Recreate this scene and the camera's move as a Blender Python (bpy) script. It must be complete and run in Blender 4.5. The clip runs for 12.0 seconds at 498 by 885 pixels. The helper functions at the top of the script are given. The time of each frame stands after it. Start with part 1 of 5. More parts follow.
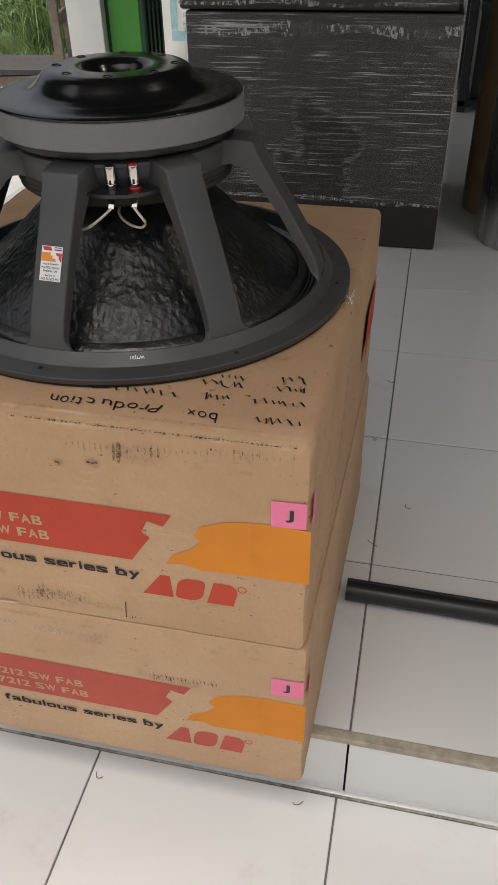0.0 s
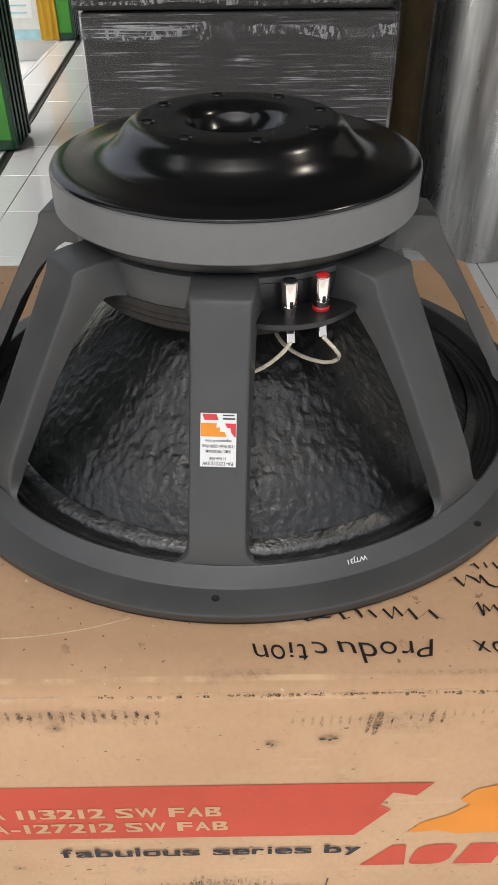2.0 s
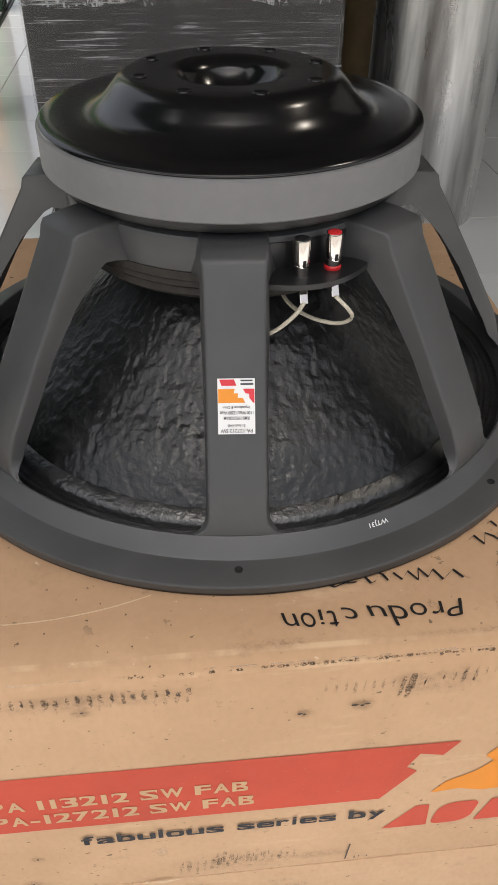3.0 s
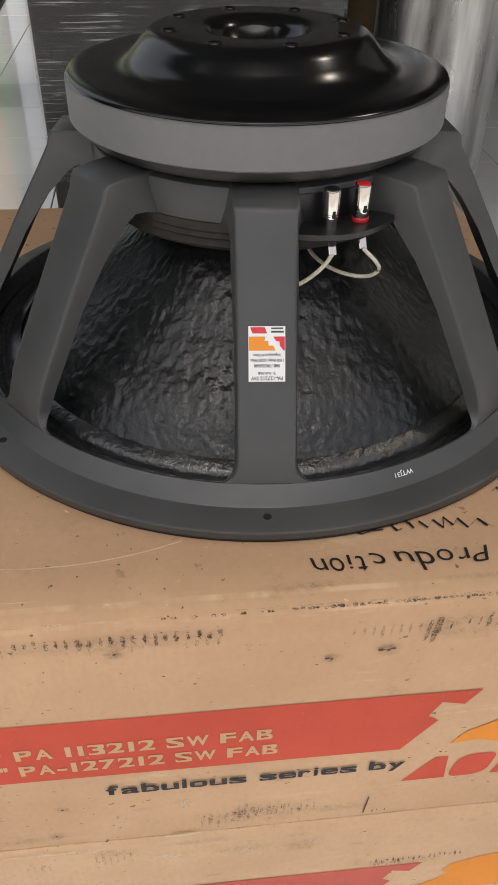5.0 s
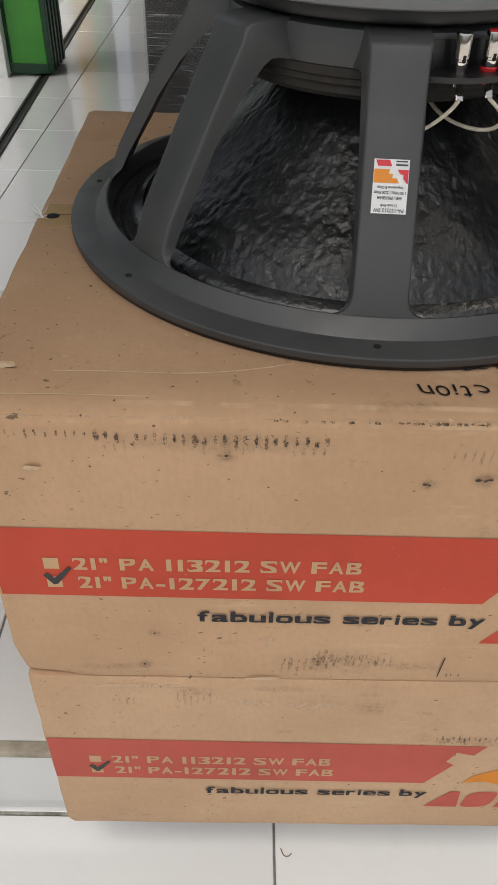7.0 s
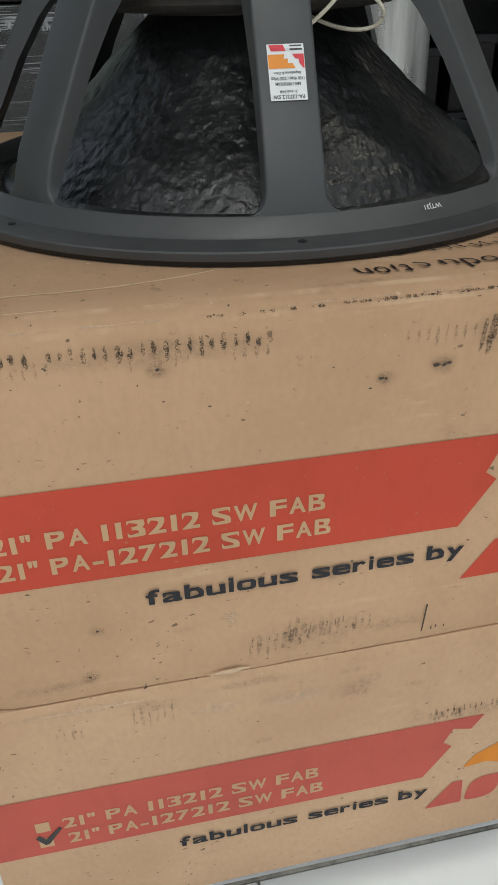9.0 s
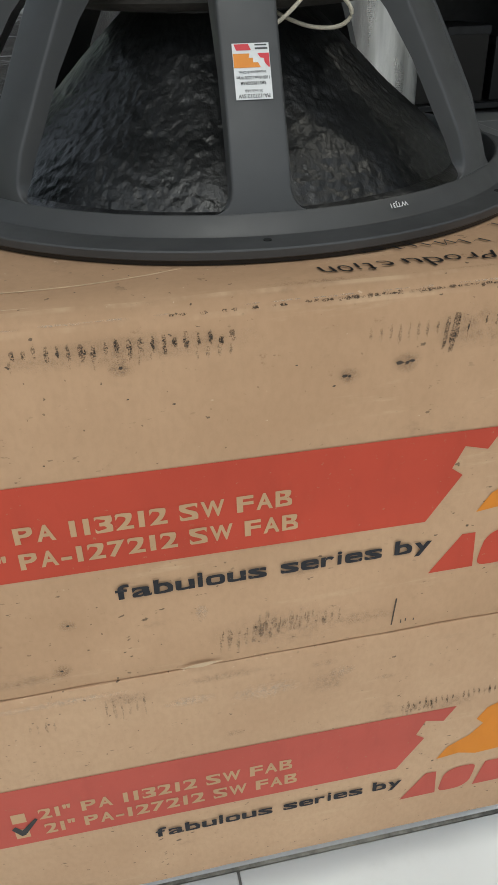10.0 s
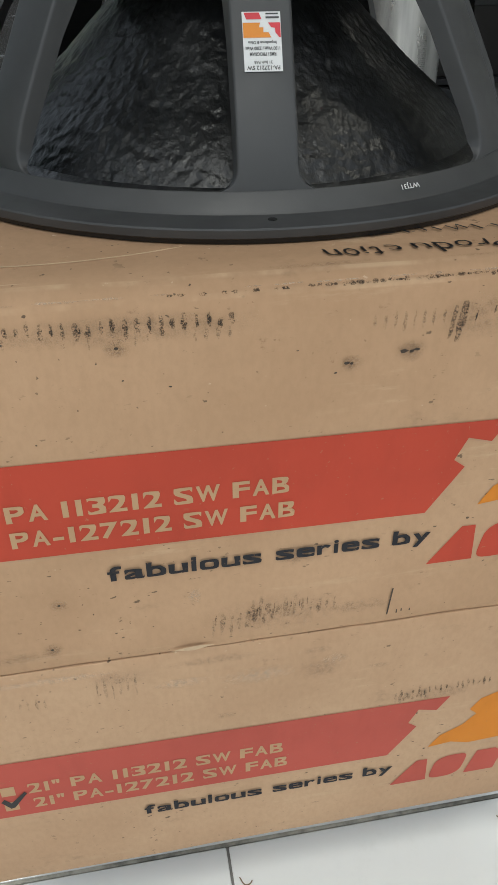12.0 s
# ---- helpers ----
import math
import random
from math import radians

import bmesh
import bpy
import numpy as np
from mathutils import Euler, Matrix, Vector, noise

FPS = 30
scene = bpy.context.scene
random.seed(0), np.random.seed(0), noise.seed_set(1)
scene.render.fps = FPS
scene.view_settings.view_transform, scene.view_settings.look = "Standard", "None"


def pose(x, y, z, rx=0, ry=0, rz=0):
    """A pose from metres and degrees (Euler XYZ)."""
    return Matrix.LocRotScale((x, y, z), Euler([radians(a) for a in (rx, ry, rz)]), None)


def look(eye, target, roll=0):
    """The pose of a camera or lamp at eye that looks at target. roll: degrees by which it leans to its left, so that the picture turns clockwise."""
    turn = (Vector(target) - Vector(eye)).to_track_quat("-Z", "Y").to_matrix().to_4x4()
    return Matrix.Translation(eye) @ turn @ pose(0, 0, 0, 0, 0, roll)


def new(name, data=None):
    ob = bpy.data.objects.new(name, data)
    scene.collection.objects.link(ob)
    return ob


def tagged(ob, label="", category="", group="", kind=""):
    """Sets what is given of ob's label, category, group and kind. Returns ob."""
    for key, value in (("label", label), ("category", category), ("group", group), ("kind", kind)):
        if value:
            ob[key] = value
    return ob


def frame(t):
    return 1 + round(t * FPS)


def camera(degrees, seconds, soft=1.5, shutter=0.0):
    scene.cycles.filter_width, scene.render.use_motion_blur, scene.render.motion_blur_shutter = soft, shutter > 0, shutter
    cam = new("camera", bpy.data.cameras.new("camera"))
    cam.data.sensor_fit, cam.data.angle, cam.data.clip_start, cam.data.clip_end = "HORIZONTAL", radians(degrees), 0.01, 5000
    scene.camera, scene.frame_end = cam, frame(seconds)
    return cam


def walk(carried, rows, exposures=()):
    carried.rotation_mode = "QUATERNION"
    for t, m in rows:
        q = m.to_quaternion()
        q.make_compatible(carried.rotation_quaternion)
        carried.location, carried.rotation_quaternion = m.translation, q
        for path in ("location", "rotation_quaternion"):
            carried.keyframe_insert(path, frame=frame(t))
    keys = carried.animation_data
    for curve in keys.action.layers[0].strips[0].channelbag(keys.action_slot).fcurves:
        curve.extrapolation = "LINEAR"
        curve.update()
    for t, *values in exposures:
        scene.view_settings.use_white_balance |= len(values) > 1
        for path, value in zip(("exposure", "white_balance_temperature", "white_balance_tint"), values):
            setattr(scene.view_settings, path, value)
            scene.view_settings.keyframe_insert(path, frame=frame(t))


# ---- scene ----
cam = camera(36.2, 12.0)
PATH = [
    (0, (0.669, -0.573, 1.031), (0.302, 0.989, -0.164), -1.3),
    (0.5, (0.533, -0.518, 1.031), (-0.054, 0.993, -0.141), -1.3),
    (1, (0.442, -0.392, 1.036), (-0.18, 1.114, -0.122), -3.0),
    (1.5, (0.402, -0.315, 1.024), (0.046, 1.255, -0.162), -1.5),
    (2, (0.311, -0.288, 1.017), (0.327, 1.3, -0.199), -0.5),
    (2.5, (0.265, -0.275, 1.001), (0.4, 1.278, -0.252), -0.0),
    (4.5, (0.258, -0.298, 0.999), (0.433, 1.243, -0.264), 0.5),
    (5, (0.235, -0.301, 0.979), (0.41, 1.237, -0.288), 0.9),
    (5.5, (0.213, -0.307, 0.963), (0.364, 1.211, -0.33), 1.3),
    (6, (0.199, -0.323, 0.949), (0.322, 1.182, -0.362), 2.0),
    (6.5, (0.216, -0.39, 0.95), (0.28, 1.124, -0.355), 1.9),
    (7, (0.195, -0.399, 0.903), (0.212, 1.142, -0.371), 1.5),
    (7.2, (0.182, -0.385, 0.864), (0.237, 1.168, -0.395), 1.5),
    (8.8, (0.1505, -0.4140, 0.7640), (0.4455, 1.2615, -0.2890), -1.85),
    (9, (0.1605, -0.4110, 0.7610), (0.4765, 1.2615, -0.2910), -1.75),
    (9.5, (0.1775, -0.4120, 0.7610), (0.5005, 1.2525, -0.3010), -1.75),
    (10, (0.1805, -0.4180, 0.7660), (0.5005, 1.2415, -0.3030), -1.65),
    (10.5, (0.1785, -0.4140, 0.7650), (0.4815, 1.2395, -0.3190), -1.35),
    (11, (0.1825, -0.4110, 0.7650), (0.4825, 1.2335, -0.3340), -0.75),
    (11.5, (0.1895, -0.4090, 0.7680), (0.4755, 1.2255, -0.3480), -0.45),
    (12, (0.1905, -0.4060, 0.7670), (0.4795, 1.2195, -0.3620), -0.25),
]
EXPOSURES = [(0.0, 0.12, 6700, 10), (1.0, 0.04, 6650, 7), (1.5, 0.42, 6600, 6), (2.0, 0.80, 6550, 9), (2.5, 0.80, 6600, 9), (5.0, 0.60, 6650, 10), (6.5, 0.28, 6550, 8), (7.0, 0.24, 6550, 8),
             (9.0, 0.27, 6200, 2), (12.0, 0.26, 6200, 2)]
walk(cam, [(t, look(eye, target, roll)) for t, eye, target, roll in PATH], EXPOSURES)

# ---------------------------------------------------------------- world, sun, exposure
world = bpy.data.worlds.new("world")
scene.world = world
world.use_nodes = True
wn = world.node_tree
sky = wn.nodes.new("ShaderNodeTexSky")
sky.sky_type, sky.sun_disc = "NISHITA", False
sky.sun_elevation, sky.sun_rotation = radians(80), radians(202)
sky.dust_density, sky.air_density, sky.ozone_density = 7.0, 1.0, 0.3
haze = wn.nodes.new("ShaderNodeHueSaturation")      # a white, overcast sky
haze.inputs["Saturation"].default_value = 0.45
wn.links.new(sky.outputs[0], haze.inputs["Color"])
wn.links.new(haze.outputs[0], wn.nodes["Background"].inputs[0])
wn.nodes["Background"].inputs[1].default_value = 0.15
sun_data = bpy.data.lights.new("sun", "SUN")
sun_data.energy, sun_data.angle, sun_data.color = 1.5, radians(30), (1.0, 0.95, 0.88)
sun = new("sun", sun_data)
sun.matrix_world = look((-1.2, -3.0, 18.0), (0, 0, 0))


# ---------------------------------------------------------------- small tools
def part(name, bm, material, parent=None, label="", smooth=None):
    """Link a bmesh as one mesh object, under a thing or a part."""
    me = bpy.data.meshes.new(name)
    bm.normal_update()
    bm.to_mesh(me)
    bm.free()
    me.materials.append(material)
    if smooth is not None:
        me.shade_smooth()
        if smooth < 180:
            me.set_sharp_from_angle(angle=radians(smooth))
    ob = new(name, me)
    if parent is not None:
        ob.parent = parent
    if label:
        ob["label"] = label
    return ob


def thing(name, place=(0, 0, 0), label="", category="", group="", kind="", turn=0):
    ob = new(name)
    ob.empty_display_size = 0.05
    ob.matrix_basis = pose(*place, 0, 0, turn)
    return tagged(ob, label, category, group, kind)


def box_bm(x0, x1, y0, y1, z0, z1, bevel=0.0, segments=2, bm=None):
    own = bm if bm is not None else bmesh.new()
    made = bmesh.ops.create_cube(own, size=1.0)["verts"]
    for v in made:
        v.co = Vector(((x0 + x1) / 2 + v.co.x * (x1 - x0), (y0 + y1) / 2 + v.co.y * (y1 - y0), (z0 + z1) / 2 + v.co.z * (z1 - z0)))
    if bevel:
        edges = list({e for v in made for e in v.link_edges})
        bmesh.ops.bevel(own, geom=edges, offset=bevel, segments=segments, profile=0.5, affect="EDGES")
    return own


def turned_bm(profile, n=96, centre=(0, 0), closed=False, bm=None):
    """Turn a profile of (r, z) round the vertical axis."""
    own = bm if bm is not None else bmesh.new()
    rings = []
    for r, z in profile:
        if r < 1e-6:
            rings.append([own.verts.new((centre[0], centre[1], z))])
        else:
            rings.append([own.verts.new((centre[0] + r * math.cos(math.tau * k / n), centre[1] + r * math.sin(math.tau * k / n), z)) for k in range(n)])
    pairs = list(zip(rings, rings[1:]))
    if closed:
        pairs.append((rings[-1], rings[0]))
    for a, b in pairs:
        for k in range(n):
            j = (k + 1) % n
            if len(a) == 1 and len(b) == 1:
                continue
            if len(a) == 1:
                own.faces.new((a[0], b[j], b[k]))
            elif len(b) == 1:
                own.faces.new((a[k], a[j], b[0]))
            else:
                own.faces.new((a[k], a[j], b[j], b[k]))
    bmesh.ops.recalc_face_normals(own, faces=own.faces[:])
    return own


def tube_bm(points, radius, n=8, taper=1.0, bm=None, rounds=2):
    """A round tube along a smoothed line."""
    own = bm if bm is not None else bmesh.new()
    pts = [Vector(p) for p in points]
    for _ in range(rounds if len(pts) > 2 else 0):
        cut = [pts[0]]
        for a, b in zip(pts, pts[1:]):
            cut += [a * 0.75 + b * 0.25, a * 0.25 + b * 0.75]
        pts = cut + [pts[-1]]
    rings = []
    for i, p in enumerate(pts):
        d = (pts[min(i + 1, len(pts) - 1)] - pts[max(i - 1, 0)]).normalized()
        u = d.cross(Vector((0, 0, 1)) if abs(d.z) < 0.9 else Vector((1, 0, 0))).normalized()
        w = d.cross(u)
        r = radius * (1 + (taper - 1) * i / max(1, len(pts) - 1))
        rings.append([own.verts.new(p + r * (math.cos(math.tau * k / n) * u + math.sin(math.tau * k / n) * w)) for k in range(n)])
    for a, b in zip(rings, rings[1:]):
        for k in range(n):
            own.faces.new((a[k], a[(k + 1) % n], b[(k + 1) % n], b[k]))
    own.faces.new(rings[0][::-1])
    own.faces.new(rings[-1])
    bmesh.ops.recalc_face_normals(own, faces=own.faces[:])
    return own


def sheet_bm(outline, thick=0.0006, bm=None):
    """A thin print: an outline of (u, v) in the xy plane, raised to thick."""
    own = bm if bm is not None else bmesh.new()
    vs = [own.verts.new((u, v, thick)) for u, v in outline]
    f = own.faces.new(vs)
    if f.calc_area() and (f.normal_update() or f.normal.z) < 0:
        f.normal_flip()
    bmesh.ops.triangulate(own, faces=[f])
    return own


FRONT = pose(0, 0, 0, 90, 0, 0)   # xy plane to the front face, looking to -y


def print_on(name, bm, material, parent, m, label=""):
    bm.transform(m)
    return part(name, bm, material, parent, label)


def lettering(name, body, u0, v0, width, height, material, parent, m, thick=0.0009, bold=0.0, shear=0.0, label=""):
    """Words with the built-in font, stretched to a width and height, lower left corner at (u0, v0) of the plane m."""
    curve = bpy.data.curves.new(name, "FONT")
    curve.body, curve.size, curve.offset, curve.shear, curve.resolution_u = body, 1.0, bold, shear, 3
    tmp = bpy.data.objects.new(name, curve)
    scene.collection.objects.link(tmp)
    bpy.context.view_layer.update()
    me = bpy.data.meshes.new_from_object(tmp.evaluated_get(bpy.context.evaluated_depsgraph_get()))
    bpy.data.objects.remove(tmp)
    bpy.data.curves.remove(curve)
    xs = [v.co.x for v in me.vertices]
    ys = [v.co.y for v in me.vertices]
    sx, sy = width / (max(xs) - min(xs)), height / (max(ys) - min(ys))
    for v in me.vertices:
        v.co = m @ Vector((u0 + (v.co.x - min(xs)) * sx, v0 + (v.co.y - min(ys)) * sy, thick))
    me.materials.clear()
    me.materials.append(material)
    ob = new(name, me)
    ob.parent = parent
    if label:
        ob["label"] = label
    return ob


ROUND = set("0235689BCDGOPQRSUabcdegopqsu")
FILLS = {"1": 0.34, "i": 0.26, "l": 0.26}
WIDTHS = {"1": 0.60, "i": 0.36, "l": 0.36, "-": 0.62, '"': 0.60, "W": 1.28, "t": 0.75, "f": 0.72, "r": 0.74}


def glyph_bm(letter, square=0.0, bold=0.0):
    """One letter of the built-in font, one unit wide and with its own height over a capital's; square pushes round bowls out to a box."""
    out = []
    for body in (letter, "b" if letter.islower() else "H"):
        curve = bpy.data.curves.new("glyph", "FONT")
        curve.body, curve.size, curve.offset, curve.resolution_u = body, 1.0, bold, 5
        tmp = bpy.data.objects.new("glyph", curve)
        scene.collection.objects.link(tmp)
        bpy.context.view_layer.update()
        out.append(bpy.data.meshes.new_from_object(tmp.evaluated_get(bpy.context.evaluated_depsgraph_get())))
        bpy.data.objects.remove(tmp)
        bpy.data.curves.remove(curve)
    me, ref = out
    tall = max(v.co.y for v in ref.vertices)
    x0, x1 = min(v.co.x for v in me.vertices), max(v.co.x for v in me.vertices)
    y0, y1 = min(v.co.y for v in me.vertices), max(v.co.y for v in me.vertices)
    for v in me.vertices:
        a, b = 2 * (v.co.x - x0) / (x1 - x0) - 1, 2 * (v.co.y - y0) / (y1 - y0) - 1
        if square and letter in ROUND:
            far, flat = math.hypot(a, b), max(abs(a), abs(b), 1e-6)
            k = 1 + square * (min(far / flat, 1 / flat) - 1)
            a, b = a * k, b * k
        v.co = Vector(((a + 1) / 2, (y0 + (b + 1) / 2 * (y1 - y0)) / tall, 0))
    bm = bmesh.new()
    bm.from_mesh(me)
    for used in out:
        bpy.data.meshes.remove(used)
    return bm


def block_words(name, words, v0, height, material, parent, m, thick=0.0009, square=0.8, bold=0.03, gap=0.16, sway=0.0, label=""):
    """Words of (text, left, right) on a base line v0 of the plane m, each letter set in its own cell."""
    full = bmesh.new()
    for text, u0, u1 in words:
        cells = [WIDTHS.get(c, 1.0) for c in text]
        unit = (u1 - u0) / (sum(cells) + gap * (len(text) - 1))
        u = u0
        for c, wide in zip(text, cells):
            bm = glyph_bm(c, square, bold)
            tilt, rise = sway * random.uniform(-1, 1), sway * random.uniform(-1, 1)
            for v in bm.verts:
                x, y = (v.co.x - 0.5) * FILLS.get(c, wide) * unit, v.co.y * height * (1 + 0.6 * rise)
                v.co = m @ Vector((u + wide * unit / 2 + x + y * tilt * 0.8, v0 + y + x * tilt * 0.6 + rise * height * 0.25, thick))
            me = bpy.data.meshes.new("glyph")
            bm.to_mesh(me)
            bm.free()
            full.from_mesh(me)
            bpy.data.meshes.remove(me)
            u += (wide + gap) * unit
    return part(name, full, material, parent, label)


# ---------------------------------------------------------------- materials
class Mat:
    """A node material with short calls for its nodes."""
    def __init__(self, name, base=(0.5, 0.5, 0.5), rough=0.5, metal=0.0, spec=0.5):
        self.m = bpy.data.materials.new(name)
        self.m.use_nodes = True
        self.t = self.m.node_tree
        self.b = self.t.nodes["Principled BSDF"]
        self.b.inputs["Base Color"].default_value = (*base, 1)
        self.b.inputs["Roughness"].default_value = rough
        self.b.inputs["Metallic"].default_value = metal
        self.b.inputs["Specular IOR Level"].default_value = spec
        self.co = self.t.nodes.new("ShaderNodeTexCoord")

    def node(self, kind, **values):
        n = self.t.nodes.new(kind)
        for k, v in values.items():
            n.inputs[k].default_value = v
        return n

    def link(self, a, b):
        self.t.links.new(a, b)

    def place(self, scale=(1, 1, 1), shift=(0, 0, 0)):
        n = self.node("ShaderNodeMapping", Scale=scale, Location=shift)
        self.link(self.co.outputs["Object"], n.inputs[0])
        return n.outputs[0]

    def noise(self, scale, detail=4.0, rough=0.55, stretch=(1, 1, 1), shift=(0, 0, 0)):
        n = self.node("ShaderNodeTexNoise", Scale=scale, Detail=detail, Roughness=rough)
        self.link(self.place(stretch, shift), n.inputs["Vector"])
        return n.outputs[0]

    def range(self, v, a, b, c=0.0, d=1.0):
        n = self.node("ShaderNodeMapRange")
        n.interpolation_type = "SMOOTHSTEP"
        self.link(v, n.inputs[0])
        for i, x in enumerate((a, b, c, d)):
            n.inputs[i + 1].default_value = x
        return n.outputs[0]

    def math(self, op, a, b=0.0):
        n = self.t.nodes.new("ShaderNodeMath")
        n.operation = op
        for i, x in enumerate((a, b)):
            if isinstance(x, (int, float)):
                n.inputs[i].default_value = x
            else:
                self.link(x, n.inputs[i])
        return n.outputs[0]

    def mix(self, fac, a, b):
        n = self.t.nodes.new("ShaderNodeMix")
        n.data_type = "RGBA"
        self.link(fac, n.inputs[0])
        for i, x in ((6, a), (7, b)):
            if isinstance(x, tuple):
                n.inputs[i].default_value = (*x, 1)
            else:
                self.link(x, n.inputs[i])
        return n.outputs[2]

    def axis(self, name):
        n = self.t.nodes.new("ShaderNodeSeparateXYZ")
        self.link(self.co.outputs["Object"], n.inputs[0])
        return n.outputs[name]

    def colour(self, v):
        self.link(v, self.b.inputs["Base Color"])

    def rough(self, v):
        self.link(v, self.b.inputs["Roughness"])

    def bump(self, v, strength=0.3, distance=0.001):
        n = self.node("ShaderNodeBump", Strength=strength, Distance=distance)
        self.link(v, n.inputs["Height"])
        if self.b.inputs["Normal"].is_linked:
            self.link(self.b.inputs["Normal"].links[0].from_socket, n.inputs["Normal"])
        self.link(n.outputs[0], self.b.inputs["Normal"])


def plain(name, base, rough=0.5, metal=0.0, vary=0.12, scale=40.0, bump=0.0, spec=0.5):
    """One paint or plastic with fine and coarse unevenness."""
    k = Mat(name, base, rough, metal, spec)
    n = k.noise(scale, 5.0)
    w = k.noise(scale * 0.12, 3.0)
    f = k.math("ADD", k.math("MULTIPLY", n, 0.5), k.math("MULTIPLY", w, 0.5))
    k.colour(k.mix(k.range(f, 0.3, 0.7), tuple(c * (1 - vary) for c in base), tuple(min(1, c * (1 + vary)) for c in base)))
    k.rough(k.range(w, 0.3, 0.7, max(0.02, rough * 0.85), min(1, rough * 1.15)))
    if bump:
        k.bump(n, bump, 0.0006)
    return k.m


def cardboard(name, low, high):
    """Corrugated board between two tones, with specks, rubs and a worn upper edge."""
    k = Mat(name, (0.50, 0.31, 0.16), 0.82, 0, 0.25)
    z = k.axis("Z")
    broad, fine = k.noise(5, 5, 0.6), k.noise(200, 4, 0.65, (1, 1, 0.6))
    base = k.mix(k.range(broad, 0.3, 0.72), low, high)
    base = k.mix(k.range(fine, 0.35, 0.7, 0, 0.17), base, (0.32, 0.20, 0.11))
    def band(v, centre, half):
        return k.range(k.math("ABSOLUTE", k.math("SUBTRACT", v, centre)), half * 0.45, half, 1, 0)
    # grey handling smudges and tiny black specks
    smudge = k.math("MULTIPLY", k.range(k.noise(9, 6, 0.75, (1, 1, 2.2), (0, 0, 4)), 0.56, 0.74), k.range(k.noise(70, 4, 0.7), 0.35, 0.7))
    base = k.mix(k.math("MULTIPLY", smudge, 0.68), base, (0.17, 0.115, 0.075))
    speck = k.math("MULTIPLY", k.range(k.noise(75, 3, 0.6, (1, 1, 2.0), (7, 1, 2)), 0.655, 0.685), k.range(k.noise(6, 3, 0.6, (1, 1, 1), (4, 2, 9)), 0.42, 0.58))
    base = k.mix(k.math("MULTIPLY", speck, 0.75), base, (0.07, 0.05, 0.035))
    fleck = k.math("MULTIPLY", k.range(k.noise(190, 2, 0.5, (1, 1, 1), (2, 4, 8)), 0.70, 0.735), k.range(k.noise(5, 4, 0.65, (1, 1, 1), (1, 9, 3)), 0.40, 0.60))
    base = k.mix(k.math("MULTIPLY", fleck, 0.85), base, (0.055, 0.04, 0.03))
    chip = k.math("MULTIPLY", k.range(k.noise(150, 3, 0.6, (1, 1, 1.4), (6, 2, 4)), 0.70, 0.74), k.range(k.noise(6, 4, 0.65, (1, 1, 1), (3, 5, 7)), 0.42, 0.60))
    base = k.mix(k.math("MULTIPLY", chip, 0.6), base, (0.66, 0.52, 0.37))
    rust = k.range(k.noise(48, 5, 0.75, (1, 1, 1.3), (1, 8, 5)), 0.63, 0.72)
    base = k.mix(k.math("MULTIPLY", rust, 0.5), base, (0.22, 0.12, 0.07))
    rub = k.math("MULTIPLY", k.range(k.noise(22, 6, 0.7, (0.35, 1, 2.2), (2, 2, 6)), 0.56, 0.70), k.range(k.noise(4, 3, 0.5, (1, 1, 1), (8, 3, 1)), 0.45, 0.6))
    base = k.mix(k.math("MULTIPLY", rub, 0.45), base, (0.60, 0.44, 0.28))
    y = k.axis("Y")
    pale = k.math("MAXIMUM", k.math("MULTIPLY", band(z, 0.2965, 0.0024), k.range(y, 0.002, 0.006, 1, 0)), k.math("MULTIPLY", band(y, 0.0100, 0.0024), k.range(z, 0.300, 0.304)))
    base = k.mix(k.math("MULTIPLY", k.math("MULTIPLY", pale, k.range(k.noise(16, 5, 0.7), 0.42, 0.66)), 0.5), base, (0.64, 0.46, 0.29))
    k.colour(base)
    flute = k.node("ShaderNodeTexWave", Scale=46.0, Distortion=0.4)
    flute.bands_direction = "X"
    k.link(k.place(), flute.inputs["Vector"])
    k.bump(flute.outputs[1], 0.03, 0.0006)
    k.bump(k.noise(18, 5, 0.6), 0.35, 0.003)
    return k.m


def ink(name, base, show=0.75):
    """Ink printed on board: the board's brown shows through in specks and rubs."""
    k = Mat(name, base, 0.7, 0, 0.3)
    wear = k.range(k.noise(55, 6, 0.75), 0.60, 0.78, 0, show)
    cloud = k.noise(6, 4)
    col = k.mix(k.range(cloud, 0.3, 0.7), tuple(c * 0.92 for c in base), tuple(min(1, c * 1.08) for c in base))
    # darker vertical handling streaks and fine pin-holes
    streak = k.range(k.noise(30, 4, 0.6, (1, 1, 0.35)), 0.50, 0.72, 0, 0.22)
    col = k.mix(streak, col, tuple(c * 0.62 for c in base))
    col = k.mix(k.range(k.noise(260, 3, 0.6), 0.66, 0.74, 0, 0.5), col, (0.36, 0.20, 0.11))
    k.colour(k.mix(k.math("MULTIPLY", wear, 0.6), col, (0.30, 0.15, 0.08)))
    k.bump(k.noise(18, 5, 0.6), 0.3, 0.003)
    return k.m


